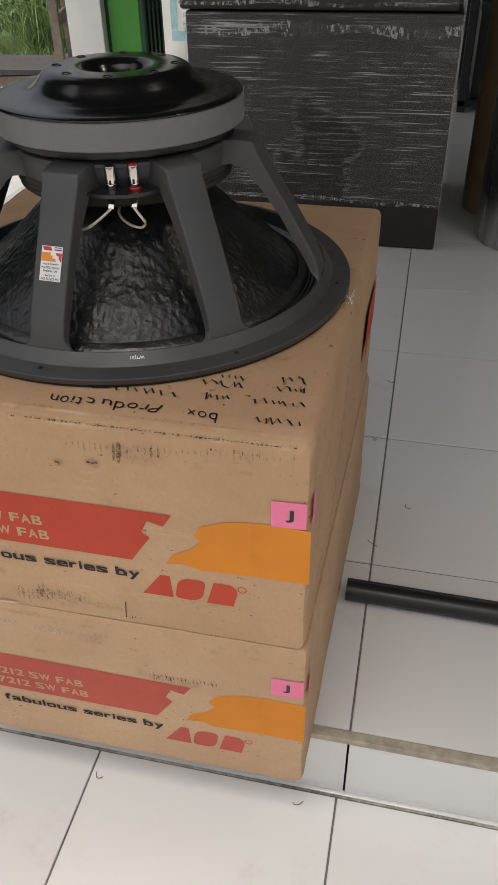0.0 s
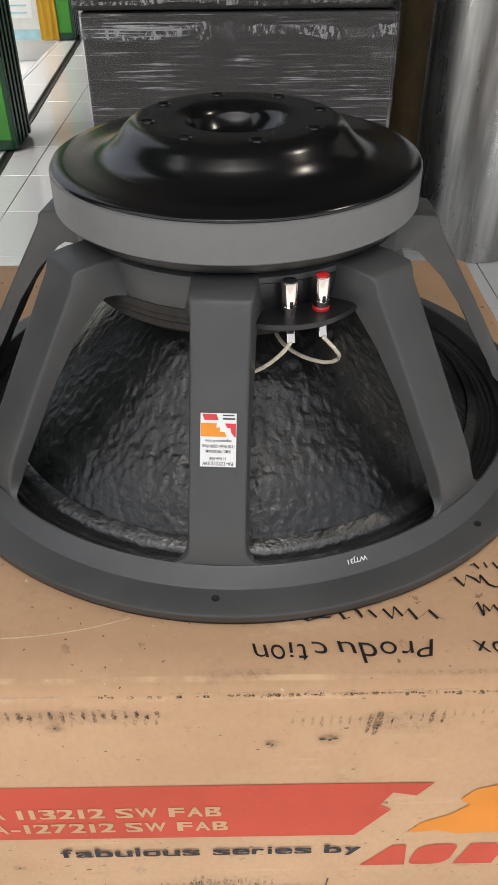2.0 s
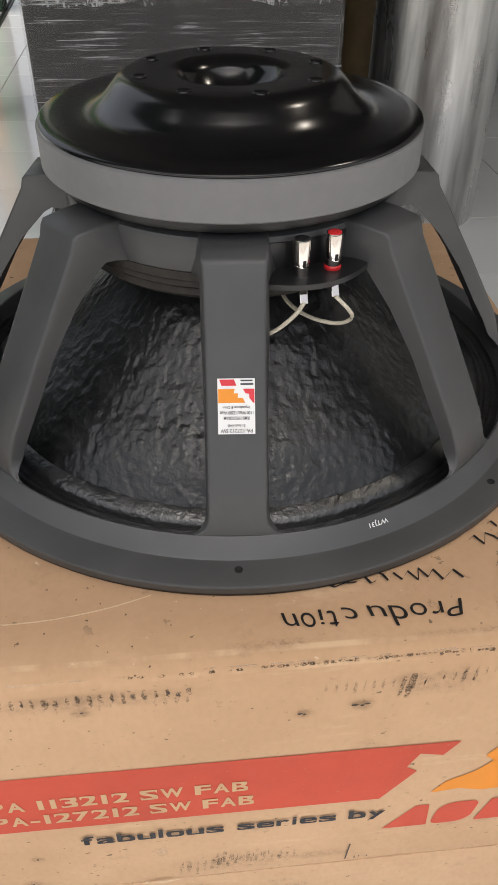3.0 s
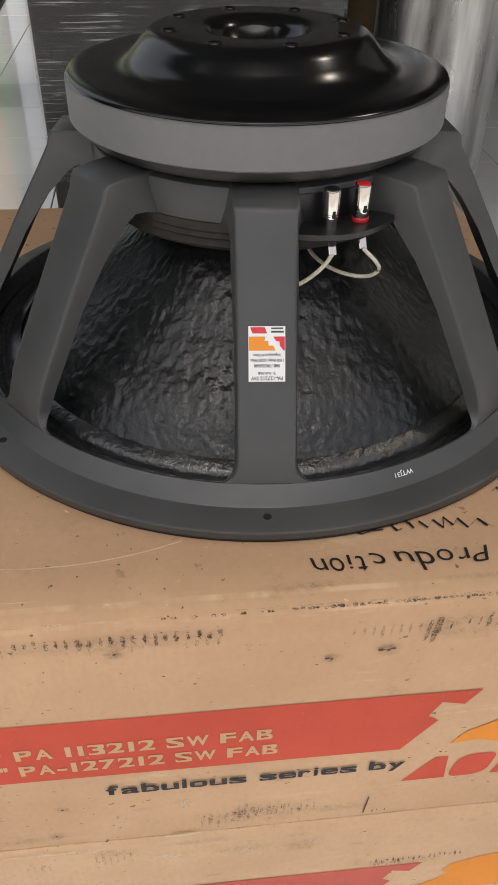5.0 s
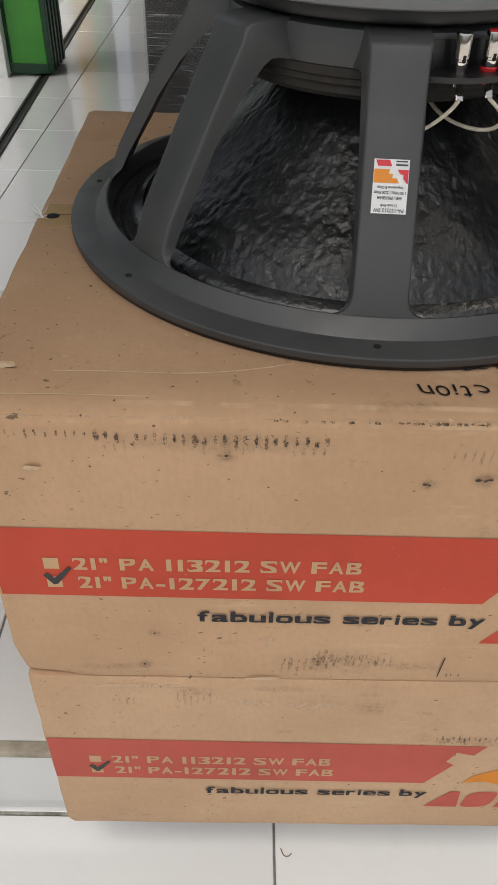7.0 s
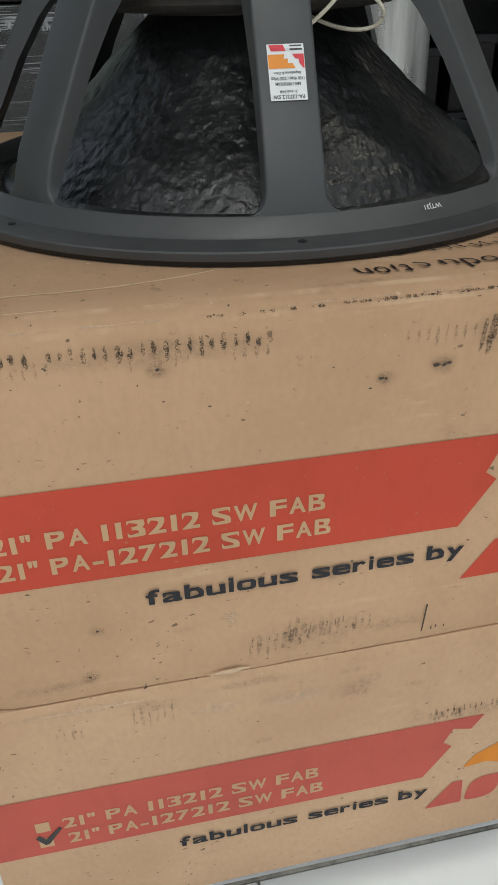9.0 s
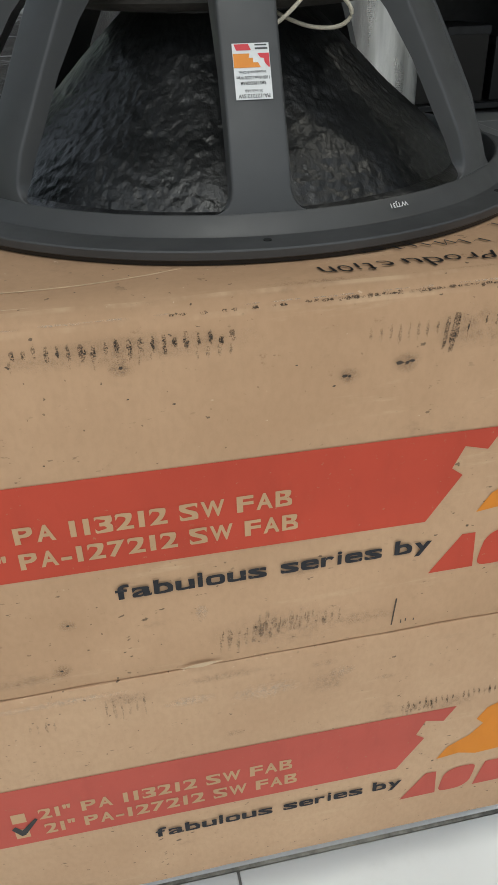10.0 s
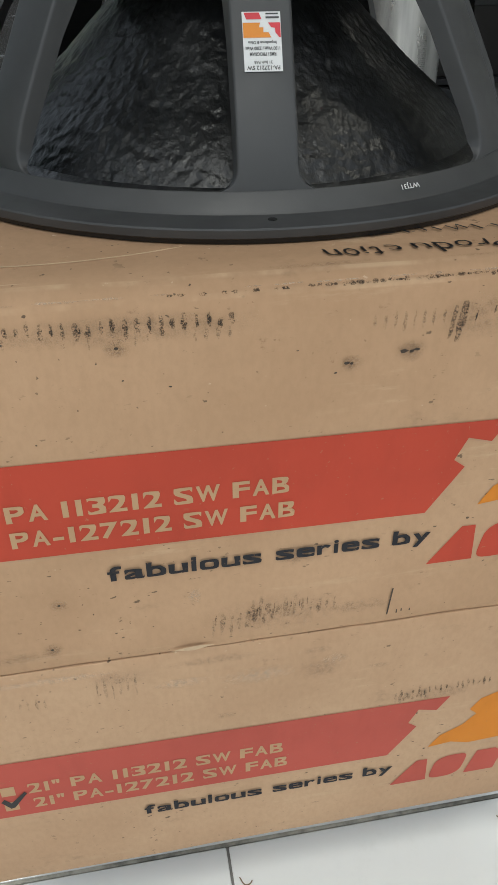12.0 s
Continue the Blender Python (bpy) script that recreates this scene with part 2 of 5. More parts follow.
def tile_white():
    k = Mat("glazed_tile", (0.74, 0.74, 0.73), 0.12, 0, 0.5)
    info = k.t.nodes.new("ShaderNodeObjectInfo")
    tone = k.mix(info.outputs["Random"], (0.67, 0.67, 0.66), (0.73, 0.73, 0.715))
    dirt = k.math("MULTIPLY", k.range(k.noise(3.1, 6, 0.7), 0.5, 0.75), k.range(k.noise(26, 5, 0.7), 0.4, 0.7))
    k.colour(k.mix(k.math("MULTIPLY", dirt, 0.5), tone, (0.40, 0.37, 0.33)))
    k.rough(k.range(k.noise(7, 4), 0.3, 0.75, 0.05, 0.13))
    k.bump(k.noise(4, 2), 0.06, 0.002)
    return k.m


def cone_black(name="coated_cone", fine=1.0, spec=0.55):
    k = Mat(name, (0.012, 0.0125, 0.0125), 0.36, 0, spec)
    k.colour(k.mix(k.range(k.noise(32, 5, 0.65), 0.35, 0.7), (0.006, 0.0064, 0.0066), (0.015, 0.0157, 0.016)))
    k.rough(k.range(k.noise(45, 5, 0.6), 0.3, 0.7, 0.28, 0.42))
    k.bump(k.noise(330, 3, 0.5), 0.30 * fine, 0.0012)
    k.bump(k.noise(110, 3, 0.5, (1, 1, 0.6)), 0.48 * fine, 0.0030)
    return k.m


def powder_grey():
    k = Mat("powder_coat", (0.055, 0.056, 0.058), 0.48, 0, 0.6)
    n = k.noise(900, 2)
    k.colour(k.mix(k.range(k.noise(14, 4), 0.3, 0.7), (0.046, 0.0465, 0.047), (0.058, 0.0585, 0.059)))
    k.rough(k.range(k.noise(30, 4), 0.3, 0.7, 0.38, 0.52))
    k.bump(n, 0.12, 0.0003)
    return k.m


def film():
    """Stretch wrap: clear where it lies flat, whitish along its pulled creases."""
    k = Mat("stretch_film", (0.75, 0.75, 0.75), 0.22, 0, 0.6)
    warp = k.noise(5, 3, 0.6, (1, 1, 1))
    lines = k.noise(30, 5, 0.62, (0.14, 0.14, 4.2))
    folds = k.math("MULTIPLY", k.range(lines, 0.53, 0.74), k.range(warp, 0.35, 0.65))
    # fine pulled threads, drawn slightly aslant across the face
    threads = k.noise(62, 4, 0.62, (0.05, 0.05, 3.4), (0, 0, 3))
    drawn = k.math("MULTIPLY", k.range(threads, 0.54, 0.62), k.range(k.noise(3.2, 4, 0.65, (1, 1, 1.3), (5, 1, 2)), 0.42, 0.6))
    folds = k.math("MAXIMUM", folds, k.math("MULTIPLY", drawn, 0.95))
    # hazy double layers, pulled borders; their sheen and glints are painted as opacity
    layer = k.noise(1.6, 3, 0.5, (1.4, 1.4, 0.9), (2, 7, 1))
    haze = k.range(layer, 0.44, 0.50)
    border = k.math("MULTIPLY", k.range(k.math("ABSOLUTE", k.math("SUBTRACT", layer, 0.465)), 0.004, 0.018, 1, 0), k.range(k.noise(75, 4, 0.7, (0.35, 0.35, 2.6), (1, 4, 6)), 0.46, 0.60))
    white = k.math("MAXIMUM", k.math("MULTIPLY", folds, 0.58), k.math("MULTIPLY", border, 0.22))
    k.link(k.math("ADD", k.math("ADD", white, k.math("MULTIPLY", haze, 0.04)), 0.014), k.b.inputs["Alpha"])
    k.bump(lines, 0.8, 0.006)
    k.bump(threads, 0.5, 0.002)
    return k.m


CARD = cardboard("cardboard", (0.435, 0.272, 0.158), (0.515, 0.332, 0.200))
# lower carton: paler board, its colour also raised for light bounced off the floor
LOWER_CARD = cardboard("lower_cardboard", (0.470, 0.300, 0.180), (0.552, 0.368, 0.228))
TILE, CONE, GREY, FILM = tile_white(), cone_black(), powder_grey(), film()
SURROUND = cone_black("coated_cloth", 1.0, 1.0)
RED_INK = ink("red_ink", (0.455, 0.057, 0.029))
FADED_RED = ink("faded_red_ink", (0.45, 0.085, 0.060))
ORANGE_INK = ink("orange_ink", (0.62, 0.215, 0.02))
BLACK_INK = ink("black_ink", (0.018, 0.018, 0.022), 0.5)
KRAFT_INK = ink("bare_kraft", (0.47, 0.30, 0.165), 0.3)
KRAFT_PALE = plain("pale_torn_board", (0.55, 0.40, 0.255), 0.85, vary=0.1, scale=200)
def worn(name, base, a, b, strength):
    """Dirt or bare fibre that lies on the board in grains."""
    k = Mat(name, base, 0.85, 0, 0.2)
    rim = k.t.nodes.new("ShaderNodeAttribute")
    rim.attribute_name = "fade"
    grain = k.math("ADD", k.math("MULTIPLY", k.noise(950, 3, 0.65), 0.62), k.math("MULTIPLY", k.noise(240, 3, 0.6), 0.38))
    k.link(k.math("MULTIPLY", k.math("MULTIPLY", k.range(grain, a, b), rim.outputs["Fac"]), k.range(k.noise(60, 3, 0.6), 0.30, 0.62, strength * 0.45, strength)), k.b.inputs["Alpha"])
    return k.m


RUB_DARK = worn("rubbed_dark", (0.045, 0.034, 0.028), 0.43, 0.55, 0.92)
RUB_PALE = worn("rubbed_faint", (0.10, 0.075, 0.058), 0.42, 0.60, 0.50)
SMUDGE = worn("rubbed_smudge", (0.16, 0.115, 0.085), 0.40, 0.66, 0.38)
RING = worn("brown_ring", (0.21, 0.14, 0.09), 0.36, 0.62, 0.50)
BARE = worn("bare_fibre", (0.66, 0.53, 0.40), 0.40, 0.62, 0.55)
SCUFF = plain("dark_scuff", (0.06, 0.042, 0.03), 0.8, vary=0.4, scale=300)
SEAM = plain("seam_shadow_brown", (0.20, 0.125, 0.07), 0.8)
PEN = plain("marker_pen", (0.012, 0.011, 0.011), 0.5)
PINK = plain("pink_paper", (0.80, 0.19, 0.33), 0.65, vary=0.05)
TAPE = Mat("packing_tape", (0.43, 0.27, 0.14), 0.18, 0, 0.5).m
GLOSS = plain("black_lacquer", (0.005, 0.005, 0.0055), 0.19, vary=0.2, scale=60)
MAGNET = plain("grey_magnet_wrap", (0.155, 0.155, 0.155), 0.55, vary=0.06, scale=120, bump=0.1)
BOLT = plain("black_steel_bolt", (0.02, 0.02, 0.02), 0.12, 0.6)
RUBBER = plain("black_rubber", (0.010, 0.010, 0.010), 0.45, scale=90)
FABRIC = plain("spider_cloth", (0.030, 0.026, 0.022), 0.85, vary=0.35, scale=140, bump=0.4)
NICKEL = plain("nickel", (0.66, 0.62, 0.58), 0.09, 1.0, vary=0.06)
RED_PLASTIC = plain("red_plastic", (0.62, 0.025, 0.03), 0.3)
BLACK_PLASTIC = plain("black_plastic", (0.013, 0.013, 0.014), 0.38)
WIRE = plain("pale_braid", (0.58, 0.53, 0.42), 0.5, vary=0.2, scale=600, bump=0.4)
PAPER = plain("white_paper", (0.80, 0.80, 0.79), 0.5, vary=0.03)
LABEL_ORANGE = plain("label_orange", (0.78, 0.27, 0.02), 0.45, vary=0.04)
LABEL_RED = plain("label_red", (0.66, 0.035, 0.05), 0.45, vary=0.04)
LABEL_INK = plain("label_ink", (0.06, 0.06, 0.06), 0.5)
DARK = plain("dark_hole", (0.004, 0.004, 0.004), 0.7)
GROUT = plain("grout", (0.17, 0.165, 0.155), 0.9, vary=0.3, scale=60, bump=0.4)
CEMENT = plain("dirty_cement", (0.36, 0.32, 0.25), 0.9, vary=0.35, scale=45, bump=0.6)
FOOT_DIRT = plain("dirty_foot_joint", (0.27, 0.26, 0.22), 0.9, vary=0.6, scale=70, bump=0.6)
WALL = plain("painted_wall", (0.80, 0.80, 0.77), 0.8, vary=0.06, scale=9, bump=0.15)
ROOF = plain("dark_roof_boards", (0.06, 0.055, 0.05), 0.8, vary=0.3, scale=8)
GREEN = plain("green_enamel", (0.055, 0.30, 0.028), 0.35, vary=0.12, scale=12)
DARK_GREEN = plain("dark_green_enamel", (0.006, 0.05, 0.018), 0.35, vary=0.2, scale=12)
RAIL = plain("dark_steel", (0.05, 0.048, 0.045), 0.45, 0.6, vary=0.3, scale=50)
CABINET = plain("black_cabinet_paint", (0.020, 0.017, 0.015), 0.5, vary=0.3, scale=180, bump=0.3)
WOOD = plain("weathered_wood", (0.22, 0.18, 0.14), 0.75, vary=0.3, scale=30, bump=0.4)
SEAT = plain("dark_seat_board", (0.065, 0.062, 0.060), 0.6, vary=0.25, scale=30)
BROWN = plain("brown_wrap", (0.30, 0.215, 0.115), 0.45, vary=0.25, scale=20)
POT = plain("black_pot", (0.013, 0.013, 0.013), 0.5)
EARTH = plain("yard_concrete", (0.40, 0.385, 0.36), 0.95, vary=0.42, scale=9, bump=0.6)
ROAD = plain("asphalt_road", (0.30, 0.285, 0.265), 0.95, vary=0.18, scale=9, bump=0.5)
SOIL = plain("verge_soil", (0.24, 0.21, 0.16), 0.95, vary=0.35, scale=12, bump=0.6)
YELLOW = plain("yellow_panel", (0.74, 0.42, 0.025), 0.5, vary=0.08, scale=6)
PALE_BLUE = plain("pale_blue_print", (0.36, 0.58, 0.64), 0.5, vary=0.2, scale=14)
PALE = plain("pale_poster", (0.70, 0.72, 0.68), 0.5, vary=0.12, scale=9)
SHELF = plain("dark_rack_paint", (0.03, 0.03, 0.032), 0.5, vary=0.3, scale=25)


def silver():
    k = Mat("woven_silver_foil", (0.5, 0.5, 0.49), 0.30, 0.92)
    weave = k.node("ShaderNodeTexWave", Scale=60.0, Distortion=0.4)
    weave.bands_direction = "Z"
    k.link(k.place(), weave.inputs["Vector"])
    cross = k.node("ShaderNodeTexVoronoi", Scale=170.0)
    k.link(k.place((1, 1, 0.6)), cross.inputs["Vector"])
    # upright light and dark bands of reflection are painted into the colour
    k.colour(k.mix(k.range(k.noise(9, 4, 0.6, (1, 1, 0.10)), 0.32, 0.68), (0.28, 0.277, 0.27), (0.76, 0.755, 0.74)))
    k.rough(k.range(k.noise(14, 4, 0.6, (1, 1, 0.2)), 0.3, 0.7, 0.22, 0.42))
    k.bump(weave.outputs[1], 0.06, 0.002)
    k.bump(cross.outputs[0], 0.25, 0.0015)
    k.bump(k.noise(9, 2, 0.4, (1, 1, 0.03)), 0.35, 0.02)
    return k.m


def leaf_green():
    k = Mat("leaf_green", (0.07, 0.15, 0.03), 0.55, 0, 0.4)
    g = k.t.nodes.new("ShaderNodeNewGeometry")
    k.colour(k.mix(g.outputs["Random Per Island"], (0.07, 0.16, 0.045), (0.30, 0.40, 0.16)))
    return k.m


SILVER, LEAF = silver(), leaf_green()
DARK_LEAF = plain("dark_palm_green", (0.02, 0.045, 0.02), 0.45, vary=0.4, scale=30)
LIT = Mat("lit_diffuser", (0.9, 0.9, 0.85), 0.5)
LIT.b.inputs["Emission Color"].default_value, LIT.b.inputs["Emission Strength"].default_value = (1.0, 0.88, 0.74, 1), 4.0
LIT = LIT.m

# ---------------------------------------------------------------- setting: floors, step, walls, ceiling
STEP_Y, LOW, EDGE_X = 0.083, -0.15, -0.97      # front of the raised floor, lower level, side edge of the raised floor
JX, JY = 0.657, 0.45                            # a joint of the upper tiles

floor = tagged(part("floor", box_bm(EDGE_X, 4.0, STEP_Y + 0.004, 7.0, LOW, -0.0035), GROUT), "raised shop floor of white glazed tiles with grey joints", "floor", kind="structure")
porch = tagged(part("porch_floor", box_bm(-2.40, 4.0, -3.0, 9.0, LOW - 0.2, LOW - 0.0035), GROUT), "lower porch floor of glossy white tiles", "floor", kind="structure")
ground = tagged(part("ground", box_bm(-400, 400, -400, 400, LOW - 0.4, LOW - 0.06), EARTH), "bare grey concrete yard in front of the shop", "ground", kind="structure")
step = tagged(part("step_riser", box_bm(EDGE_X, 4.0, STEP_Y + 0.004, STEP_Y + 0.02, LOW, -0.004), GROUT), "white tiled step riser with a dirty cement edge", "step", kind="structure")
nosing = part("nosing_joint", box_bm(EDGE_X, 4.0, STEP_Y - 0.002, STEP_Y + 0.015, -0.012, 0.0005, 0.002), CEMENT, step, "stained beige cement joint")
foot_joint = part("foot_joint", box_bm(EDGE_X, 4.0, STEP_Y - 0.0095, STEP_Y - 0.0055, LOW - 0.003, LOW + 0.0006, 0.0003), FOOT_DIRT, step, "dark dirty cement joint")
part("foot_strip", box_bm(EDGE_X, 4.0, STEP_Y - 0.0053, STEP_Y + 0.004, LOW - 0.003, LOW + 0.0015, 0.001), TILE, step, "narrow white strip at the riser's foot")

ceiling = tagged(part("ceiling", box_bm(-1.25, 4.2, -0.75, 9.2, 3.1, 3.25), ROOF), "dark unlit underside of the roof over the shop", "ceiling", kind="structure")
wall_east = tagged(part("wall_east", box_bm(4.0, 4.15, 0.0, 9.0, LOW, 3.1), WALL), "plain white shop wall", "wall", kind="structure")
wall_north = tagged(part("wall_north", box_bm(-0.86, 4.0, 7.0, 7.15, LOW, 3.1), WALL), "plain white shop back wall", "wall", kind="structure")

# ---------------------------------------------------------------- the two cartons
BOX_W, BOX_D, H_LOW, H_UP = 0.60, 0.655, 0.291, 0.306


def carton_body(width, depth, height, seed):
    bm = bmesh.new()
    bmesh.ops.create_cube(bm, size=1.0)
    for v in bm.verts:
        v.co = Vector(((v.co.x + 0.5) * width, (v.co.y + 0.5) * depth, (v.co.z + 0.5) * height))
    bmesh.ops.bevel(bm, geom=bm.edges[:], offset=0.0095, segments=2, profile=0.5, affect="EDGES")
    bmesh.ops.subdivide_edges(bm, edges=[e for e in bm.edges if e.calc_length() > 0.05], cuts=23, use_grid_fill=True)
    for v in bm.verts:
        p = v.co * 7 + Vector((seed * 9.1, 0, 0))
        q = v.co * 24 + Vector((0, seed * 5.7, 0))
        lift = Vector((noise.noise(p), noise.noise(p + Vector((5, 3, 1))), noise.noise(p + Vector((2, 8, 4)))))
        small = Vector((noise.noise(q), noise.noise(q + Vector((5, 3, 1))), noise.noise(q + Vector((2, 8, 4)))))
        near = v.co.length
        if seed == 2 and near < 0.05:
            v.co += Vector((0.55, 0.35, 0.8)) * 0.010 * (1 - near / 0.05) * (0.7 + noise.noise(q))
        on_edge = sum(1 for c, m in zip(v.co, (width, depth, height)) if c < 0.012 or c > m - 0.012) >= 2
        v.co.x += (v.co.x / width - 0.5) * 0.028 * v.co.y / depth
        front = v.co.y < 0.003
        low_edge, high_edge = v.co.z < 0.0094, seed == 1 and v.co.z > height - 0.0094
        if seed == 2 and v.co.y < 0.005 and v.co.z > height - 0.012:
            v.co.z -= 0.0055
        if low_edge:
            v.co.z = v.co.z * 0.30 - (0.005 * (1 - v.co.x / width) * max(0.0, 1 - v.co.y / 0.08) if seed == 1 else 0)
        elif high_edge:
            v.co.z = height - (height - v.co.z) * 0.30
        v.co += (lift * 0.0006 + small * (0.0013 if on_edge else 0.0002))
        if front:
            v.co.y = max(-0.0002, v.co.y * 0.6)
    return bm


def carton(name, place, height, drop, seed, label):
    box = thing(name, place, label, "cardboard box", "stacked speaker cartons")
    part("carton", carton_body(BOX_W, BOX_D, height, seed), CARD if seed == 2 else LOWER_CARD, box, smooth=50)
    plain_m = Matrix.Translation((0, 0, -drop)) @ FRONT
    m = Matrix.Translation((0.004 if seed == 2 else 0.002, 0, 0)) @ plain_m
    top, low = 0.487, 0.409
    stripe = [(0.002, low), (0.394, low - 0.003), (0.419, 0.445), (0.410, 0.452), (0.418, 0.470), (0.436, 0.465), (0.447, top - 0.004), (0.002, top)]
    red = print_on("red_stripe", sheet_bm(stripe), RED_INK if seed == 2 else FADED_RED, box, m, "printed red stripe with a notched end")
    blob = [(0.598, 0.487), (0.551, 0.489), (0.520, 0.486), (0.505, 0.483), (0.479, 0.472), (0.470, 0.458), (0.478, 0.450), (0.466, 0.436), (0.445, 0.424),
            (0.435, 0.408), (0.458, 0.411), (0.476, 0.405), (0.511, 0.407), (0.560, 0.408), (0.598, 0.408)]
    print_on("orange_patch", sheet_bm(blob), ORANGE_INK, box, m, "printed orange patch with a ragged end")
    # two lines with tick boxes in bare board
    lines = ((0.4412, (('21"', 0.0640, 0.0915), ("PA", 0.1005, 0.1275), ("113212", 0.1355, 0.2025), ("SW", 0.2110, 0.2425), ("FAB", 0.2510, 0.2905))),
             (0.4192, (('21"', 0.0660, 0.0925), ("PA-127212", 0.1005, 0.2080), ("SW", 0.2165, 0.2475), ("FAB", 0.2560, 0.2950))))
    for v0, words in lines:
        print_on("tick_box", sheet_bm([(0.041, v0), (0.053, v0), (0.053, v0 + 0.0128), (0.041, v0 + 0.0128)], 0.001), KRAFT_INK, red, m)
        block_words("model_line", words, v0, 0.0132, KRAFT_INK, red, m, 0.001)
    tick = [(0.039, 0.4335), (0.0425, 0.4375), (0.0475, 0.4305), (0.0605, 0.4445), (0.0625, 0.442), (0.0495, 0.4235), (0.046, 0.4225)]
    print_on("pen_tick", sheet_bm(tick, 0.0013), PEN, red, m, "black marker tick")
    block_words("series_line", (("fabulous", 0.1600, 0.2715), ("series", 0.2820, 0.3615), ("by", 0.3715, 0.4015)), 0.3785, 0.0132, BLACK_INK, box, m, 0.0014, 0.7, 0.026, 0.12)
    # the maker's mark as three red blocks: a wedge, a rounded one and a footed one
    oval = [(0.4610 + 0.0165 * math.copysign(abs(math.cos(a)) ** 0.6, math.cos(a)) + 0.006 * math.sin(a), 0.3705 + 0.0175 * math.copysign(abs(math.sin(a)) ** 0.6, math.sin(a))) for a in (math.tau * k / 28 for k in range(28))]
    for shape in ([(0.402, 0.353), (0.4395, 0.353), (0.4375, 0.388), (0.4265, 0.388)], oval,
                  [(0.480, 0.353), (0.512, 0.353), (0.5145, 0.3655), (0.5165, 0.3715), (0.5165, 0.381), (0.509, 0.388), (0.4895, 0.388)]):
        print_on("mark_block", sheet_bm(shape), RED_INK if seed == 2 else FADED_RED, box, m, "printed red block of the maker's mark")
    ring = bmesh.new()
    n = 24
    va = [ring.verts.new((0.5225 + 0.0052 * math.cos(math.tau * k / n), 0.383 + 0.0052 * math.sin(math.tau * k / n), 0.0006)) for k in range(n)]
    vb = [ring.verts.new((0.5225 + 0.0042 * math.cos(math.tau * k / n), 0.383 + 0.0042 * math.sin(math.tau * k / n), 0.0006)) for k in range(n)]
    for k in range(n):
        ring.faces.new((va[k], va[(k + 1) % n], vb[(k + 1) % n], vb[k]))
    print_on("mark_ring", ring, RED_INK, box, m)
    # pink paper tag folded round the corner
    v0, v1, u0 = (0.488, 0.523, 0.560) if drop < 0.3 else (0.501, 0.534, 0.556)
    tag = print_on("pink_tag", sheet_bm([(u0, v0), (0.597, v0 + 0.001), (0.597, v1 + 0.001), (u0, v1)], 0.0012), PINK, box, plain_m, "pink paper tag folded round the corner")
    side = Matrix.Translation((BOX_W + 0.0016, 0, -drop)) @ pose(0, 0, 0, 90, 0, 90)
    print_on("tag_fold", sheet_bm([(0.004, v0), (0.022, v0 + 0.003), (0.022, v1 + 0.004), (0.004, v1)], 0.0012), PINK, tag, side)
    lettering("tag_letter", "J", u0 + 0.0155, v0 + 0.009, 0.0085, 0.0165, PEN, tag, plain_m, 0.0018, bold=0.03)
    return box


lower_box = carton("cardboard_box", (0, 0, 0.0005), H_LOW, 0.3025, 1, "scuffed brown cardboard speaker carton standing over the step edge")
upper_box = carton("cardboard_box", (-0.004, 0.0, H_LOW + 0.001), H_UP, 0.292, 2, "scuffed brown cardboard speaker carton under the loudspeaker")
TOP = H_LOW + H_UP + 0.001

# marker-pen lines on the lid, upside down to the front; names and address as bars
lid = Matrix.Translation((0, 0, H_UP + 0.0006)) @ pose(0, 0, 0, 0, 0, 180)


def pen_bar(u0, u1, y):
    """One uneven pen bar in place of a written word."""
    line = [Vector((u0, y, 0))]
    turn = 1
    while line[-1].x < u1:
        line.append(Vector((line[-1].x + random.uniform(0.0012, 0.0058), y + turn * random.uniform(0.0015, 0.0062), 0)))
        turn = -turn if random.random() < 0.8 else turn
    bm = bmesh.new()
    rows = []
    for k, p in enumerate(line):
        d = (line[min(k + 1, len(line) - 1)] - line[max(k - 1, 0)]).normalized()
        side = Vector((-d.y, d.x, 0)) * 0.0004 + Vector((0.0006, 0.0003, 0))
        rows.append([bm.verts.new(p + side), bm.verts.new(p - side)])
    for a, b in zip(rows, rows[1:]):
        bm.faces.new((a[0], a[1], b[1], b[0]))
    bmesh.ops.translate(bm, verts=bm.verts, vec=(0.004, 0, H_UP + 0.0014))
    return part("pen_bar", bm, PEN, upper_box, "bar of black marker writing")


random.seed(8)
block_words("pen_word", (("box", -0.4955 - 0.004, -0.4630 - 0.004),), -0.0345, 0.0145, PEN, upper_box, lid, 0.0007, 0.0, -0.004, 0.30, 0.28, "handwritten black marker word")
block_words("pen_word", (("Produ", -0.4370 - 0.004, -0.3720 - 0.004), ("ction", -0.3640 - 0.004, -0.3150 - 0.004)), -0.0355, 0.0150, PEN, upper_box, lid, 0.0007, 0.0, -0.004, 0.30, 0.28, "handwritten black marker word")
for u0, u1, y in ((0.532, 0.578, 0.030), (0.523, 0.575, 0.063), (0.470, 0.498, 0.062), (0.325, 0.445, 0.060),
                  (0.540, 0.574, 0.090), (0.459, 0.512, 0.088), (0.545, 0.572, 0.109), (0.478, 0.508, 0.103)):
    pen_bar(u0, u1, y)

